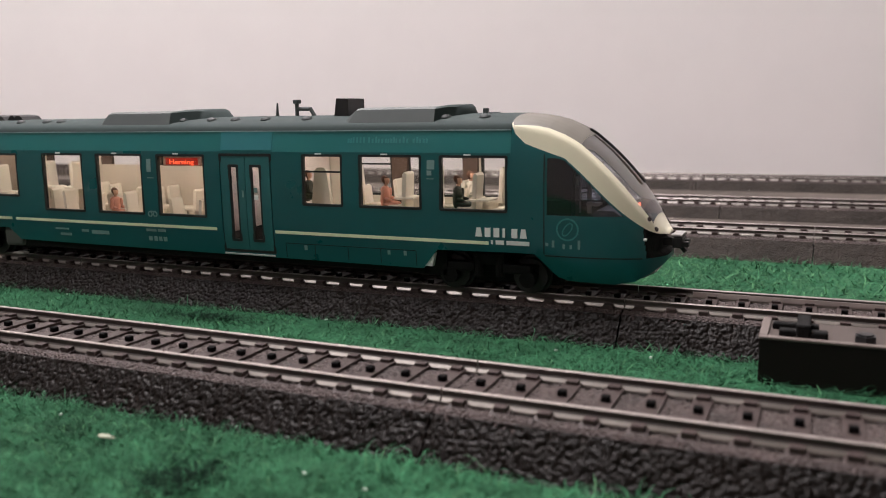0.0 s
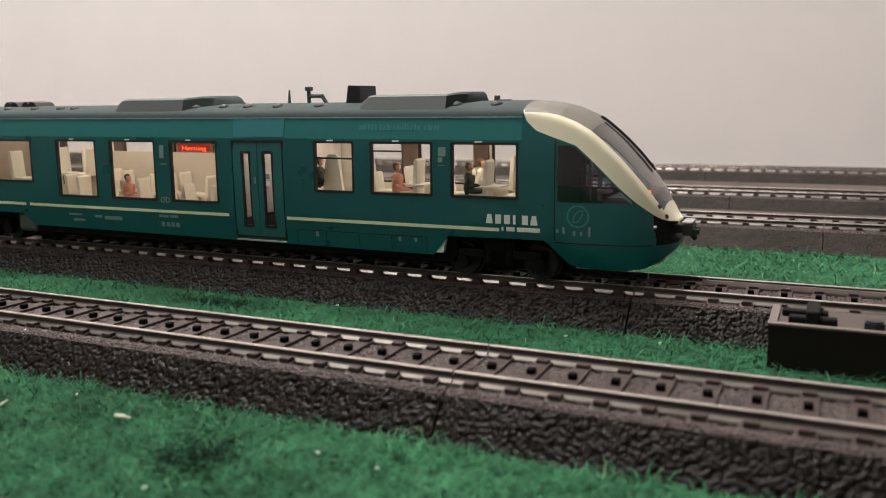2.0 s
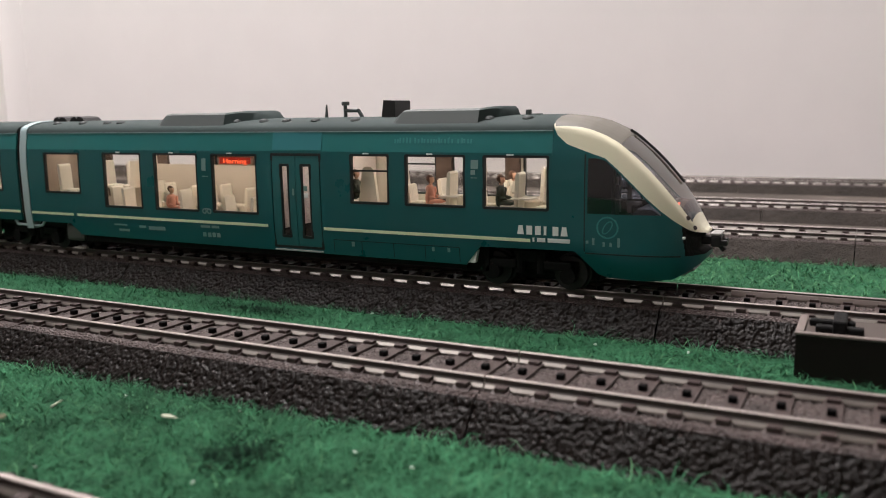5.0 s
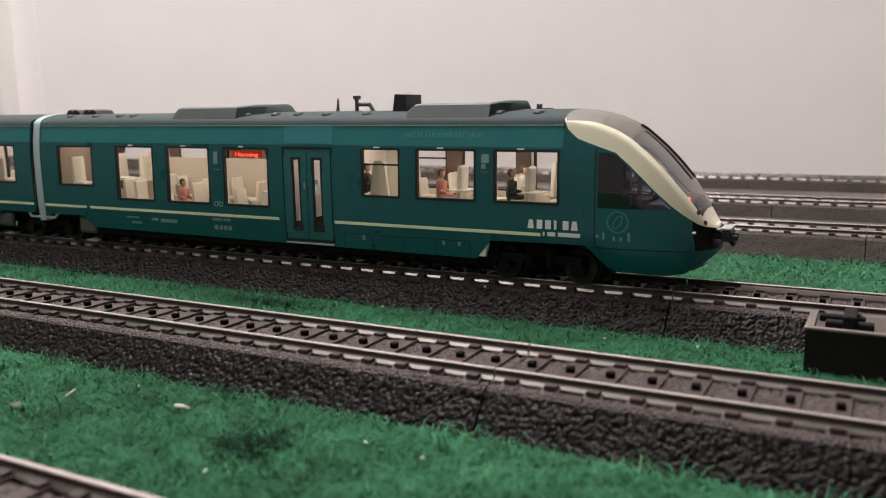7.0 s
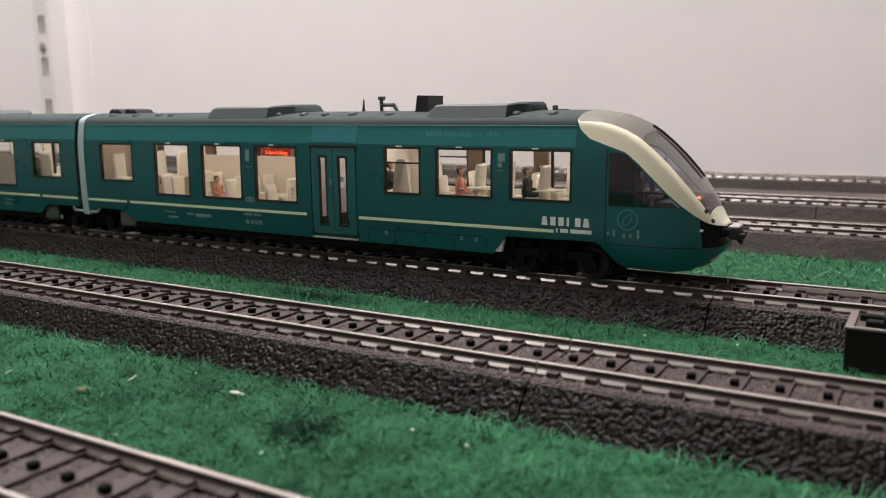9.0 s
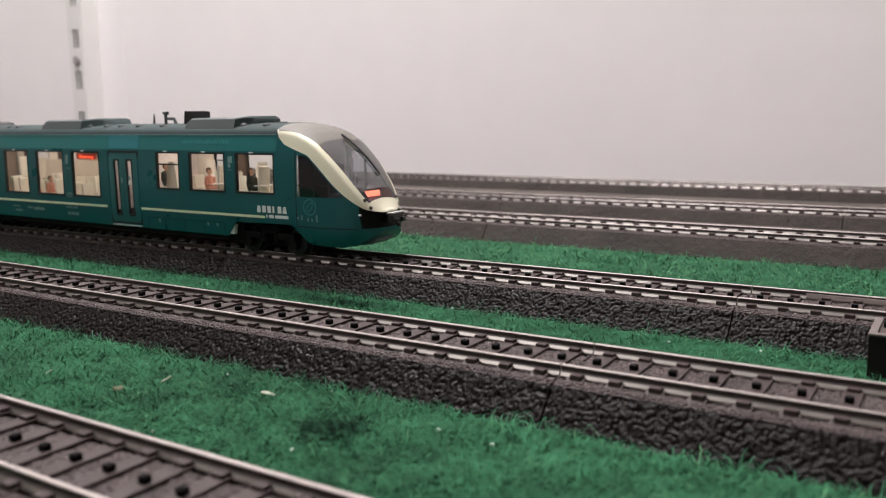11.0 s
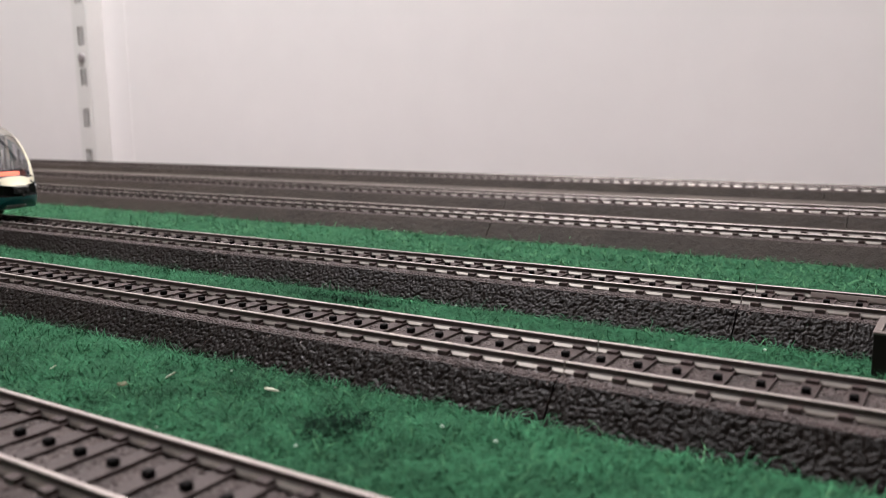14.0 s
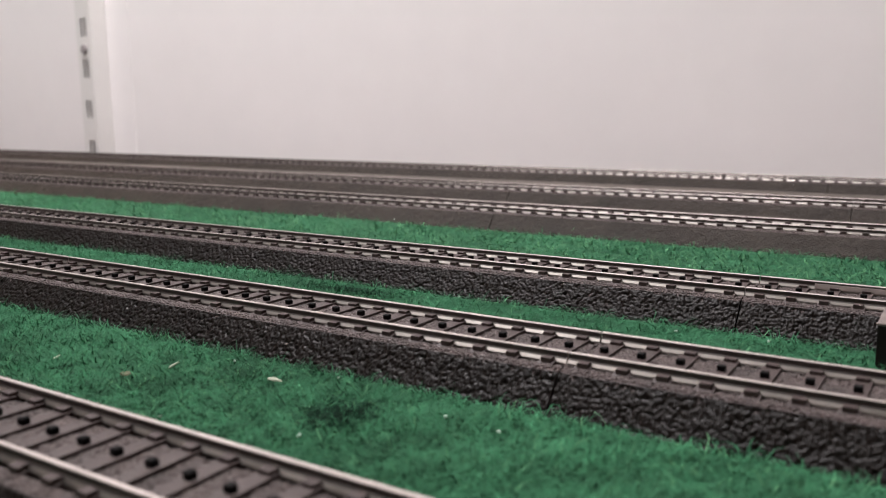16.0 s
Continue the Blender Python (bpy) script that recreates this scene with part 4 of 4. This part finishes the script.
        for k in range(9):
            f = k / 8
            x = xb + 0.0003 + (hump - xb) * f
            zt = top + 0.0005 * math.sin(f * math.pi) - (0.0022 * max(0, f - 0.80) / 0.20)
            edge = 0.0551 + 0.0020 * f ** 0.6
            wd = 0.0131 - 0.0080 * f
            rings.append([bm.verts.new(p) for p in ((x, -wd, edge), (x, -wd + 0.0013, max(zt - 0.0006, edge + 0.0002)), (x, -wd + 0.0030, zt), (x, wd - 0.0030, zt), (x, wd - 0.0013, max(zt - 0.0006, edge + 0.0002)), (x, wd, edge))])
        for a, b in zip(rings, rings[1:]):
            for j in range(5):
                bm.faces.new((a[j], a[j + 1], b[j + 1], b[j]))
            bm.faces.new((a[0], b[0], b[5], a[5]))
        bm.faces.new(rings[0])
        bm.faces.new(rings[-1][::-1])
        add("roof_unit_hood", bm, ROOFGREY, "lighter sloping hood behind the roof box", roof, smooth=True)
    for x in (-0.2040, -0.1905, -0.1780, -0.1715, -0.1190, -0.1080, -0.0990, -0.0880, -0.0735, -0.0295, -0.0180):
        bm = bmesh.new()
        bmesh.ops.create_uvsphere(bm, u_segments=12, v_segments=6, radius=1.0, matrix=Matrix.Translation((x, -0.0095, CROWN - 0.0010)) @ Matrix.Diagonal((0.0018, 0.0016, 0.0010, 1)))
        add("roof_vent", bm, VENT, "small dark roof vent", roof, smooth=True)
    add("antenna", tube(bmesh.new(), (-0.0905, 0, CROWN - 0.0004), (-0.0903, 0, 0.0620), 0.0006, 8, 0.0002), UNITGREY, "thin needle antenna", roof)
    bm = bmesh.new()
    for a, b in (((-0.0832, 0, 0.0575), (-0.0832, 0, 0.0622)), ((-0.0832, 0, 0.0600), (-0.0785, 0, 0.0600)), ((-0.0785, 0, 0.0602), (-0.0768, 0, 0.0576))):
        tube(bm, a, b, 0.0006, 10)
    box(bm, -0.0840, -0.0822, -0.001, 0.001, 0.0616, 0.0628, bevel=0.0002)
    add("exhaust_pipe", bm, UNITGREY, "bent grey exhaust pipe", roof)
    add("exhaust_housing", prism(bmesh.new(), [(-0.0673, 0.0572), (-0.0624, 0.0572), (-0.0624, 0.0627), (-0.0664, 0.0629)], -0.0047, 0.0047), BLACK, "dark box-shaped exhaust housing", roof)
    bm = boxes((-0.0222, -0.0208, -0.0007, 0.0007, 0.0575, 0.0594), (-0.0205, -0.0175, -0.001, 0.001, 0.0575, 0.0583), bevel=0.0002)
    add("roof_horn", bm, UNITGREY, "small grey roof horn", roof)
    for xa in ((-0.2128, -0.2035) if front else ()):
        bm = prism(bmesh.new(), [(xa - 0.0008, 0.0576), (xa + 0.0075, 0.0576), (xa + 0.0060, 0.0592), (xa + 0.0040, 0.0596), (xa + 0.0030, 0.0588), (xa + 0.0020, 0.0597), (xa + 0.0004, 0.0592)], -0.004, 0.004)
        add("roof_isolator", bm, BLACK, "black equipment on the roof by the gangway", roof)
    # inside: floors, ceiling with its lights, pillars, seats, figures
    add("saloon_floor", boxes((-0.2140, -0.1065, -0.0146, 0.0146, 0.0222, 0.0228), (-0.0800, -0.0015, -0.0146, 0.0146, 0.0270, 0.0276)), INNER, "beige saloon floor")
    add("underframe", boxes((-0.1890, -0.0350, -0.0138, 0.0138, 0.0150, 0.0215), (-0.2140, -0.1890, -0.0125, 0.0125, 0.0190, 0.0218), (-0.0350, 0.0020, -0.0125, 0.0125, 0.0225, 0.0265)), UNDER, "black underframe")
    add("saloon_ceiling", boxes((-0.2140, -0.0015, -0.0130, 0.0130, 0.0505, 0.0510)), INNER, "beige saloon ceiling")
    add("end_wall", boxes((-0.2146, -0.2140, -0.0140, 0.0140, 0.0228, 0.0500)), mat("end_wall_brown", (0.26, 0.20, 0.16), 0.6), "dull brown wall at the gangway end")
    add("saloon_light", boxes((-0.2120, -0.0830, -0.0035, 0.0035, 0.0500, 0.05045), (-0.0780, -0.0040, -0.0035, 0.0035, 0.0500, 0.05045)), LIGHTSTRIP, "warm glowing light strip in the saloon")
    for xa, xb in ((-0.0345, -0.0297), (-0.0195, -0.0165), (-0.0584, -0.0530), (-0.1790, -0.1740), (-0.1560, -0.1510), (-0.1310, -0.1285), (-0.2068, -0.2040)):
        add("inner_pillar", boxes((xa, xb, 0.0135, 0.0147, 0.0280, 0.0500)), PILLAR, "dark brown pillar between far windows")
    for xa in (-0.1030, -0.0815):
        add("entrance_wall", boxes((xa - 0.0003, xa + 0.0003, -0.0140, 0.0140, 0.0228, 0.0500)), mat("entrance_panel", (0.72, 0.64, 0.63), 0.5), "dull partition by the entrance")
    add("far_lining", boxes((-0.1950, -0.1060, 0.0128, 0.0134, 0.0228, 0.0412)), mat("far_lining_beige", (0.52, 0.45, 0.38), 0.6, vary=0.08, scale=200), "tall beige panel along the far windows")
    # added pale panel: stands in for the bright wall seen through the door
    add("entrance_pale_back", boxes((-0.1020, -0.0820, 0.0120, 0.0126, 0.0228, 0.0480)), mat("entrance_pale", (0.80, 0.77, 0.82), 0.5), "pale panel added to brighten the door panes")
    for x, face, top, base in ((-0.0515, 1, 0.0385, 0.0322), (-0.0438, -1, 0.0425, 0.0322), (-0.0290, 1, 0.0385, 0.0322), (-0.0229, -1, 0.0425, 0.0322), (-0.0125, -1, 0.0380, 0.0322),
                               (-0.1095, -1, 0.0322, 0.0262), (-0.1150, -1, 0.0330, 0.0262), (-0.1210, 1, 0.0330, 0.0262), (-0.1345, -1, 0.0335, 0.0262), (-0.1400, 1, 0.0345, 0.0262), (-0.1470, 1, 0.0338, 0.0262), (-0.1600, -1, 0.0338, 0.0262), (-0.1670, 1, 0.0345, 0.0262), (-0.1725, 1, 0.0350, 0.0262), (-0.1910, -1, 0.0425, 0.0320), (-0.1990, 1, 0.0425, 0.0320)):
        for y in (-0.0102, 0.0102):
            add("passenger_seat", seat(bmesh.new(), x, y, face, top, base), SEATC, "cream passenger seat", smooth=True)
    for y in (-0.0112, 0.0090):
        add("bench_seat", prism(bmesh.new(), [(-0.0722, 0.0322), (-0.0655, 0.0322), (-0.0668, 0.0424), (-0.0676, 0.0432), (-0.0700, 0.0432), (-0.0708, 0.0424)], y, y + 0.0012), SEATC, "wide cream bench backrest")
    for x in (-0.0405, -0.0185):
        add("saloon_table", boxes((x - 0.0030, x + 0.0030, -0.0142, -0.0075, 0.0352, 0.0356)), SEATC, "small cream table by the window")
    if front:
        figure(root, m, -0.0478, -0.0110, 0.0325, PINK, 1)
        figure(root, m, -0.0256, -0.0112, 0.0330, DARKSUIT, 1)
        figure(root, m, -0.0742, -0.0095, 0.0335, DARKSUIT, 1)
        figure(root, m, -0.0300, 0.0085, 0.0325, SEATC, 1)
        figure(root, m, -0.1580, -0.0110, 0.0268, PINK, -1)
        figure(root, m, -0.1488, -0.0110, 0.0268, PINK, 1)
        box_ob = add("destination_sign", boxes((-0.1236, -0.1088, -0.0150, -0.0138, 0.0434, 0.0463), bevel=0.0002), mat("sign_frame", (0.62, 0.40, 0.32), 0.5), "lit destination sign in the window")
        add("sign_panel", boxes((-0.1225, -0.1099, -0.01512, -0.0148, 0.0438, 0.0459)), SIGNBACK, "dark red sign panel", box_ob)
        curve = bpy.data.curves.new("sign_text", "FONT")
        curve.body, curve.size, curve.align_x, curve.extrude = "Herning", 0.0026, "CENTER", 0.00004
        tmp = new("sign_text_source", curve)
        bpy.context.view_layer.update()
        me = bpy.data.meshes.new_from_object(tmp.evaluated_get(bpy.context.evaluated_depsgraph_get()))
        bpy.data.objects.remove(tmp)
        me.transform(pose(-0.1162, -0.01518, 0.0440, 90, 0, 0) @ Matrix.Diagonal((1.15, 0.80, 1, 1)))
        me.materials.clear()
        me.materials.append(SIGN)
        me.name = "sign_text"
        text = tagged(new("sign_text", me), "glowing red destination lettering")
        text.parent = box_ob


train = tagged(new("railcar"), "dark green two-car model railcar with cream nose on the track", "model train")
train.location = (0, D3, -0.0003)
TURN = pose(-0.4360, 0, 0, 0, 0, 180)
build_car(train, Matrix.Identity(4), True)
build_nose(train, Matrix.Identity(4), True)
build_car(train, TURN, False)
build_nose(train, TURN, False)


def gangway():
    bm = bmesh.new()
    sect = []
    for d in (0.040, 0.0385, 0.033, 0.016, 0.010, 0.0042, 0.0031, 0.0023, 0.0016, 0.0009, 0.0004, 0.0):
        sect.append((-(half_width(d) + 0.0002) if d else 0, CROWN + 0.0003 - d))
    sect += [(-y, z) for y, z in sect[-2::-1]]
    extrude_x(bm, sect, -0.2186, -0.2151)
    part("gangway_ring", bm, BELLOW, train, "pale blue-grey ring at the gangway", smooth=True)
    bm = bmesh.new()
    for k in range(3):
        extrude_x(bm, [(y * 0.95, z * 0.985 + 0.0005) for y, z in sect], -0.2208 + k * 0.0008, -0.2204 + k * 0.0008)
    part("gangway_bellows", bm, BLACK, train, "dark folded gangway bellows")
    for s in (-1, 1):
        bm = bmesh.new()
        y = s * 0.0148
        for a, b in (((-0.2245, y, 0.0195), (-0.2110, y, 0.0195)), ((-0.2110, y, 0.0195), (-0.2085, y, 0.0222)), ((-0.2245, y, 0.0195), (-0.2265, y, 0.0222))):
            tube(bm, a, b, 0.0005, 6)
        part("gangway_bracket", bm, BELLOW, train, "pale bracket under the gangway")


gangway()
WHEELSETS = []


def bogie(x):
    bm = boxes((x - 0.0135, x + 0.0135, -0.0100, 0.0100, 0.0155, 0.0185), (x - 0.0120, x - 0.0040, -0.0125, -0.0100, 0.0160, 0.0185), (x + 0.0040, x + 0.0120, -0.0125, -0.0100, 0.0160, 0.0185), (x - 0.0120, x - 0.0040, 0.0100, 0.0125, 0.0160, 0.0185), (x + 0.0040, x + 0.0120, 0.0100, 0.0125, 0.0160, 0.0185), (x - 0.0045, x + 0.0045, -0.0122, 0.0122, 0.0180, 0.0212), bevel=0.0004)
    for s in (-1, 1):
        for o in (-0.0110, 0.0110):
            tube(bm, (x + o, s * 0.0105, 0.0147), (x + o, s * 0.0128, 0.0147), 0.0022, 12)
        for o in (-0.0030, 0.0030):
            tube(bm, (x + o, s * 0.0114, 0.0148), (x + o, s * 0.0114, 0.0200), 0.0012, 10)
    part("bogie_frame", bm, UNDER, train, "black bogie frame")
    half = 0.0280 if x == -0.2180 else 0.0180
    part("gear_block", boxes((x - half, x + half, -0.0062, 0.0062, 0.0122, 0.0224), bevel=0.0006), UNDER, train, "black gear block inside the bogie")
    for o in (-0.0110, 0.0110):
        bm = bmesh.new()
        for s in (-1, 1):
            tube(bm, (0, s * 0.0076, 0), (0, s * 0.0098, 0), 0.0047, 28)
            tube(bm, (0, s * 0.0070, 0), (0, s * 0.0076, 0), 0.0054, 28)
        tube(bm, (0, -0.0076, 0), (0, 0.0076, 0), 0.0010, 10)
        w = part("wheelset", bm, WHEEL, train, "dark metal wheelset")
        w.location = (x + o, 0, 0.0152)
        WHEELSETS.append((w, x + o))


for x in (-0.0165, -0.2180, -0.4195):
    bogie(x)
for s in (-1, 1):
    for x in (-0.1945, -0.2415):
        part("sand_box", boxes((x - 0.0045, x + 0.0045, s * 0.0125, s * 0.0142, 0.0145, 0.0210), bevel=0.0012), mat("sand_box_grey", (0.085, 0.085, 0.08), 0.6), train, "rounded dark grey box beside the bogie")
        part("rail_guard", boxes((x - 0.0020, x + 0.0030, s * 0.0110, s * 0.0135, 0.0115, 0.0120)), mat("guard_pale", (0.42, 0.38, 0.36), 0.5), train, "pale plate low over the rail")


# ---- turnout parts and drive box beside the train's track ----
def drive_box():
    root = tagged(new("turnout_drive_box"), "dark brown plastic turnout drive box beside the track", "turnout box")
    x0, x1, y0, y1, top = 0.0535, 0.1180, 0.0449, 0.0622, 0.0105
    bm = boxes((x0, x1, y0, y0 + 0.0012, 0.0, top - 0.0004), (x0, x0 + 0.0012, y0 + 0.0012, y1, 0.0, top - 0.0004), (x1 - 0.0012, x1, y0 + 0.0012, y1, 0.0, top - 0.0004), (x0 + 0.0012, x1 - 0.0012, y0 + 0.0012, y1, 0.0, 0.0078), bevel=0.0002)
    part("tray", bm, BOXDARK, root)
    part("rim", boxes((x0 - 0.0002, x1, y0 - 0.0002, y0 + 0.0016, top - 0.0004, top + 0.0002), (x0 - 0.0002, x0 + 0.0016, y0 + 0.0016, y1, top - 0.0004, top + 0.0002), bevel=0.0002), BOXTOP, root, "paler grey-brown upper rim")
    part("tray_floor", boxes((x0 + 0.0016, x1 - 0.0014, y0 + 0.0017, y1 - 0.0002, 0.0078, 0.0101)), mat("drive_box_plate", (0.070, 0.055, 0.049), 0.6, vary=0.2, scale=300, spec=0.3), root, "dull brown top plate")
    part("lever", boxes((0.0572, 0.0668, 0.0480, 0.0506, 0.0100, 0.0117), (0.0606, 0.0634, 0.0476, 0.0575, 0.0100, 0.0131), (0.0556, 0.0650, 0.0540, 0.0562, 0.0100, 0.0116), bevel=0.0004), UNDER, root, "black switching lever")
    bm = tube(bmesh.new(), (0.0738, 0.0490, 0.0100), (0.0738, 0.0490, 0.0117), 0.0022, 6)
    tube(bm, (0.0738, 0.0490, 0.0117), (0.0738, 0.0490, 0.0120), 0.0016, 12)
    part("stud", bm, BLACK, root, "six-sided black stud")


drive_box()


def turnout_blades():
    root = tagged(new("point_turnout"), "thin nickel point blades lying between the rails", "turnout")
    for ya, yb, xa, xb in ((0.0793 - 0.0078, 0.0793 - 0.0052, 0.030, 0.20), (0.0793 + 0.0078, 0.0793 + 0.0060, 0.034, 0.20), (0.0793 - 0.0068, 0.0793 - 0.0020, 0.045, 0.20)):
        bm = bmesh.new()
        a = Vector((xa, ya, 0.0092))
        b = Vector((xb, yb, 0.0092))
        side = Vector((0, 0.0004, 0))
        v = [bm.verts.new(p) for p in (a - side * 0.4 + Vector((0, 0, 0.0006)), a + side * 0.4 + Vector((0, 0, 0.0006)), b + side + Vector((0, 0, 0.001)), b - side + Vector((0, 0, 0.001)), a - side - Vector((0, 0, 0.0007)), a + side - Vector((0, 0, 0.0007)), b + side - Vector((0, 0, 0.0007)), b - side - Vector((0, 0, 0.0007)))]
        for f in ((0, 1, 2, 3), (7, 6, 5, 4), (0, 4, 5, 1), (1, 5, 6, 2), (2, 6, 7, 3), (3, 7, 4, 0)):
            bm.faces.new([v[i] for i in f])
        part("blade", bm, RAIL, root)
    for k in range(12):
        x = 0.036 + k * 0.0078
        part("chair", boxes((x - 0.0014, x + 0.0014, 0.0793 - 0.0058, 0.0793 - 0.0040, 0.0083, 0.0093), bevel=0.0002), STUD, root)


turnout_blades()


# ---- loose bits on the mat ----
def chip(name, x, y, length, width, turn, material, label, z=0.0016):
    rnd = random.Random(int((x + 2) * 10000))
    bm = bmesh.new()
    n = 9
    ring_low, ring_top = [], []
    for k in range(n):
        a = 2 * math.pi * k / n
        r = 1 + rnd.uniform(-0.25, 0.25)
        px, py = math.cos(a) * length * r / 2, math.sin(a) * width * r / 2
        ring_low.append(bm.verts.new((px, py, 0)))
        ring_top.append(bm.verts.new((px * 0.8, py * 0.8, 0.0002 + rnd.uniform(0, 0.0002))))
    bm.faces.new(ring_low[::-1])
    bm.faces.new(ring_top)
    for k in range(n):
        bm.faces.new((ring_low[k], ring_low[(k + 1) % n], ring_top[(k + 1) % n], ring_top[k]))
    ob = thing(name, bm, material, label, "scrap")
    ob.matrix_world = pose(x, y, z, rnd.uniform(-8, 8), rnd.uniform(-8, 8), turn)
    return ob


chip("pale_chip", -0.0532, -0.0323, 0.0034, 0.0011, 10, CHIP, "pale straw-coloured chip lying on the grass mat")
chip("pale_chip", -0.0799, -0.0367, 0.0050, 0.0004, 104, CHIP, "thin pale straw lying on the grass mat")
chip("pale_chip", -0.1089, -0.0463, 0.0034, 0.0004, -60, CHIP, "thin pale straw lying on the grass mat")
chip("dry_tuft", -0.0844, -0.0460, 0.0030, 0.0024, 20, mat("dry_tuft", (0.10, 0.10, 0.055), 0.9), "small dry yellowish tuft on the grass mat")
for x, y in ((-0.0101, -0.0325), (-0.0273, -0.0534), (-0.1579, 0.0534), (-0.1814, 0.1899), (-0.0404, 0.1942), (0.0020, -0.0340), (-0.0700, -0.0275), (-0.0560, -0.0600), (-0.0600, 0.0540), (0.0300, 0.0500), (0.0080, 0.0480), (-0.0420, -0.0250), (0.0160, 0.2000), (-0.3000, 0.1850)):
    chip("white_fleck", x, y, 0.0009, 0.0006, x * 3000, FLECK, "tiny pale fleck on the grass mat", 0.0018)


def fibres(name, label, material, spots, count, length, seed, wide=1.0):
    """Short curled fibres lying in tangled clumps on the mat; spots gives the strip or patch they fill."""
    rng = np.random.default_rng(seed)
    px, py = spots(rng, count)
    swell = np.sin(px * 610 + 2.1 * np.sin(py * 480)) * np.sin(py * 730 + 1.7 * np.sin(px * 390))
    a = rng.uniform(0, 2 * np.pi, count)
    ln = length * rng.uniform(0.5, 1.4, count) * (1.0 + 0.25 * swell)
    wd = rng.uniform(0.00006, 0.00014, count) * wide
    rise = rng.uniform(0.05, 0.70, count) ** 1.6 * (1.0 + 0.5 * swell)
    curl = rng.normal(0, 0.9, count)
    v = np.empty((count, 5, 3))
    for k, (f, h) in enumerate(((0.0, 0.0), (0.5, 0.75), (1.0, 0.9))):
        ux, uy = np.cos(a + curl * f), np.sin(a + curl * f)
        x, y, z = px + ux * ln * f, py + uy * ln * f, 0.0002 + ln * rise * h
        if f < 1.0:
            w = wd * (1 - 0.35 * f)
            v[:, 2 * k] = np.stack([x - uy * w, y + ux * w, z], 1)
            v[:, 2 * k + 1] = np.stack([x + uy * w, y - ux * w, z], 1)
        else:
            v[:, 4] = np.stack([x, y, z], 1)
    tris = np.array([[0, 1, 3], [0, 3, 2], [2, 3, 4]])
    me = bpy.data.meshes.new(name)
    me.from_pydata(v.reshape(-1, 3).tolist(), [], (np.arange(count)[:, None, None] * 5 + tris).reshape(-1, 3).tolist())
    me.materials.append(material)
    return tagged(new(name, me), label, "grass", kind="stuff")


def strip(x0, x1, y0, y1, dense=0.0):
    def spots(rng, n):
        f = rng.uniform(0, 1, n)
        return x0 + (x1 - x0) * (1 - (1 - f) ** (1 + dense)), rng.uniform(y0, y1, n)
    return spots


def patch(cx, cy, rx, ry):
    def spots(rng, n):
        r, a = np.abs(rng.normal(0, 0.5, n)), rng.uniform(0, 2 * np.pi, n)
        return cx + rx * r * np.cos(a), cy + ry * r * np.sin(a)
    return spots


fibres("grass_fibres", "short emerald green fibres between two tracks", BLADE, strip(-0.36, 0.10, -0.0655, -0.0190), 100000, 0.0034, 1)
fibres("grass_fibres", "short emerald green fibres beside the train's track", BLADE, strip(-0.75, 0.12, 0.0190, 0.0610), 80000, 0.0032, 2)
fibres("grass_fibres", "short emerald green fibres behind the train's track", BLADE, strip(-0.95, 0.16, 0.0980, 0.1900), 70000, 0.0034, 3, 1.4)
fibres("dark_fibres", "dark stained spot of fibres on the grass mat", STAIN, patch(-0.029, -0.0405, 0.0068, 0.0072), 3600, 0.0032, 4)
fibres("pale_fibres", "sparse paler yellow-green fibres in the grass mat", PALEFIBRE, strip(-0.36, 0.10, -0.0655, -0.0190), 5000, 0.0030, 6)
fibres("pale_fibres", "sparse paler yellow-green fibres in the grass mat", PALEFIBRE, strip(-0.75, 0.12, 0.0190, 0.0610), 4000, 0.0028, 7)
# pale fibres much denser here: the rear strip's hazy brightness is put into colour
fibres("pale_fibres", "pale fibres that put haze into the grass behind the train's track", PALEFIBRE, strip(-0.95, 0.16, 0.0980, 0.1900), 24000, 0.0036, 8, 1.4)
fibres("dark_fibres", "dark stained spot of fibres on the grass mat", STAIN, patch(-0.098, 0.0500, 0.022, 0.0060), 2400, 0.0024, 5)


# ---- what moves ----
TRAVEL = [(0.0, 0.0), (8.2, 0.0), (8.5, -0.0008), (8.75, -0.0036), (9.0, -0.0085), (9.2, -0.0162), (9.6, -0.0360), (10.0, -0.0608), (10.5, -0.0945), (11.0, -0.1293), (11.5, -0.1643), (12.0, -0.1960), (12.5, -0.2291), (13.0, -0.2660), (13.5, -0.3045), (14.0, -0.3545), (14.5, -0.4040), (15.0, -0.4530), (15.5, -0.5010), (16.0, -0.5480)]


def motions():
    walk(train, [(t, pose(d, D3, -0.0003)) for t, d in TRAVEL])
    steps = [0.0, 8.2] + [8.4 + k / 15 for k in range(114)] + [16.0]
    for w, x in WHEELSETS:
        walk(w, [(t, pose(x, 0, 0.0152, 0, math.degrees(lerp_rows(TRAVEL, t) / 0.0047), 0)) for t in steps])


motions()
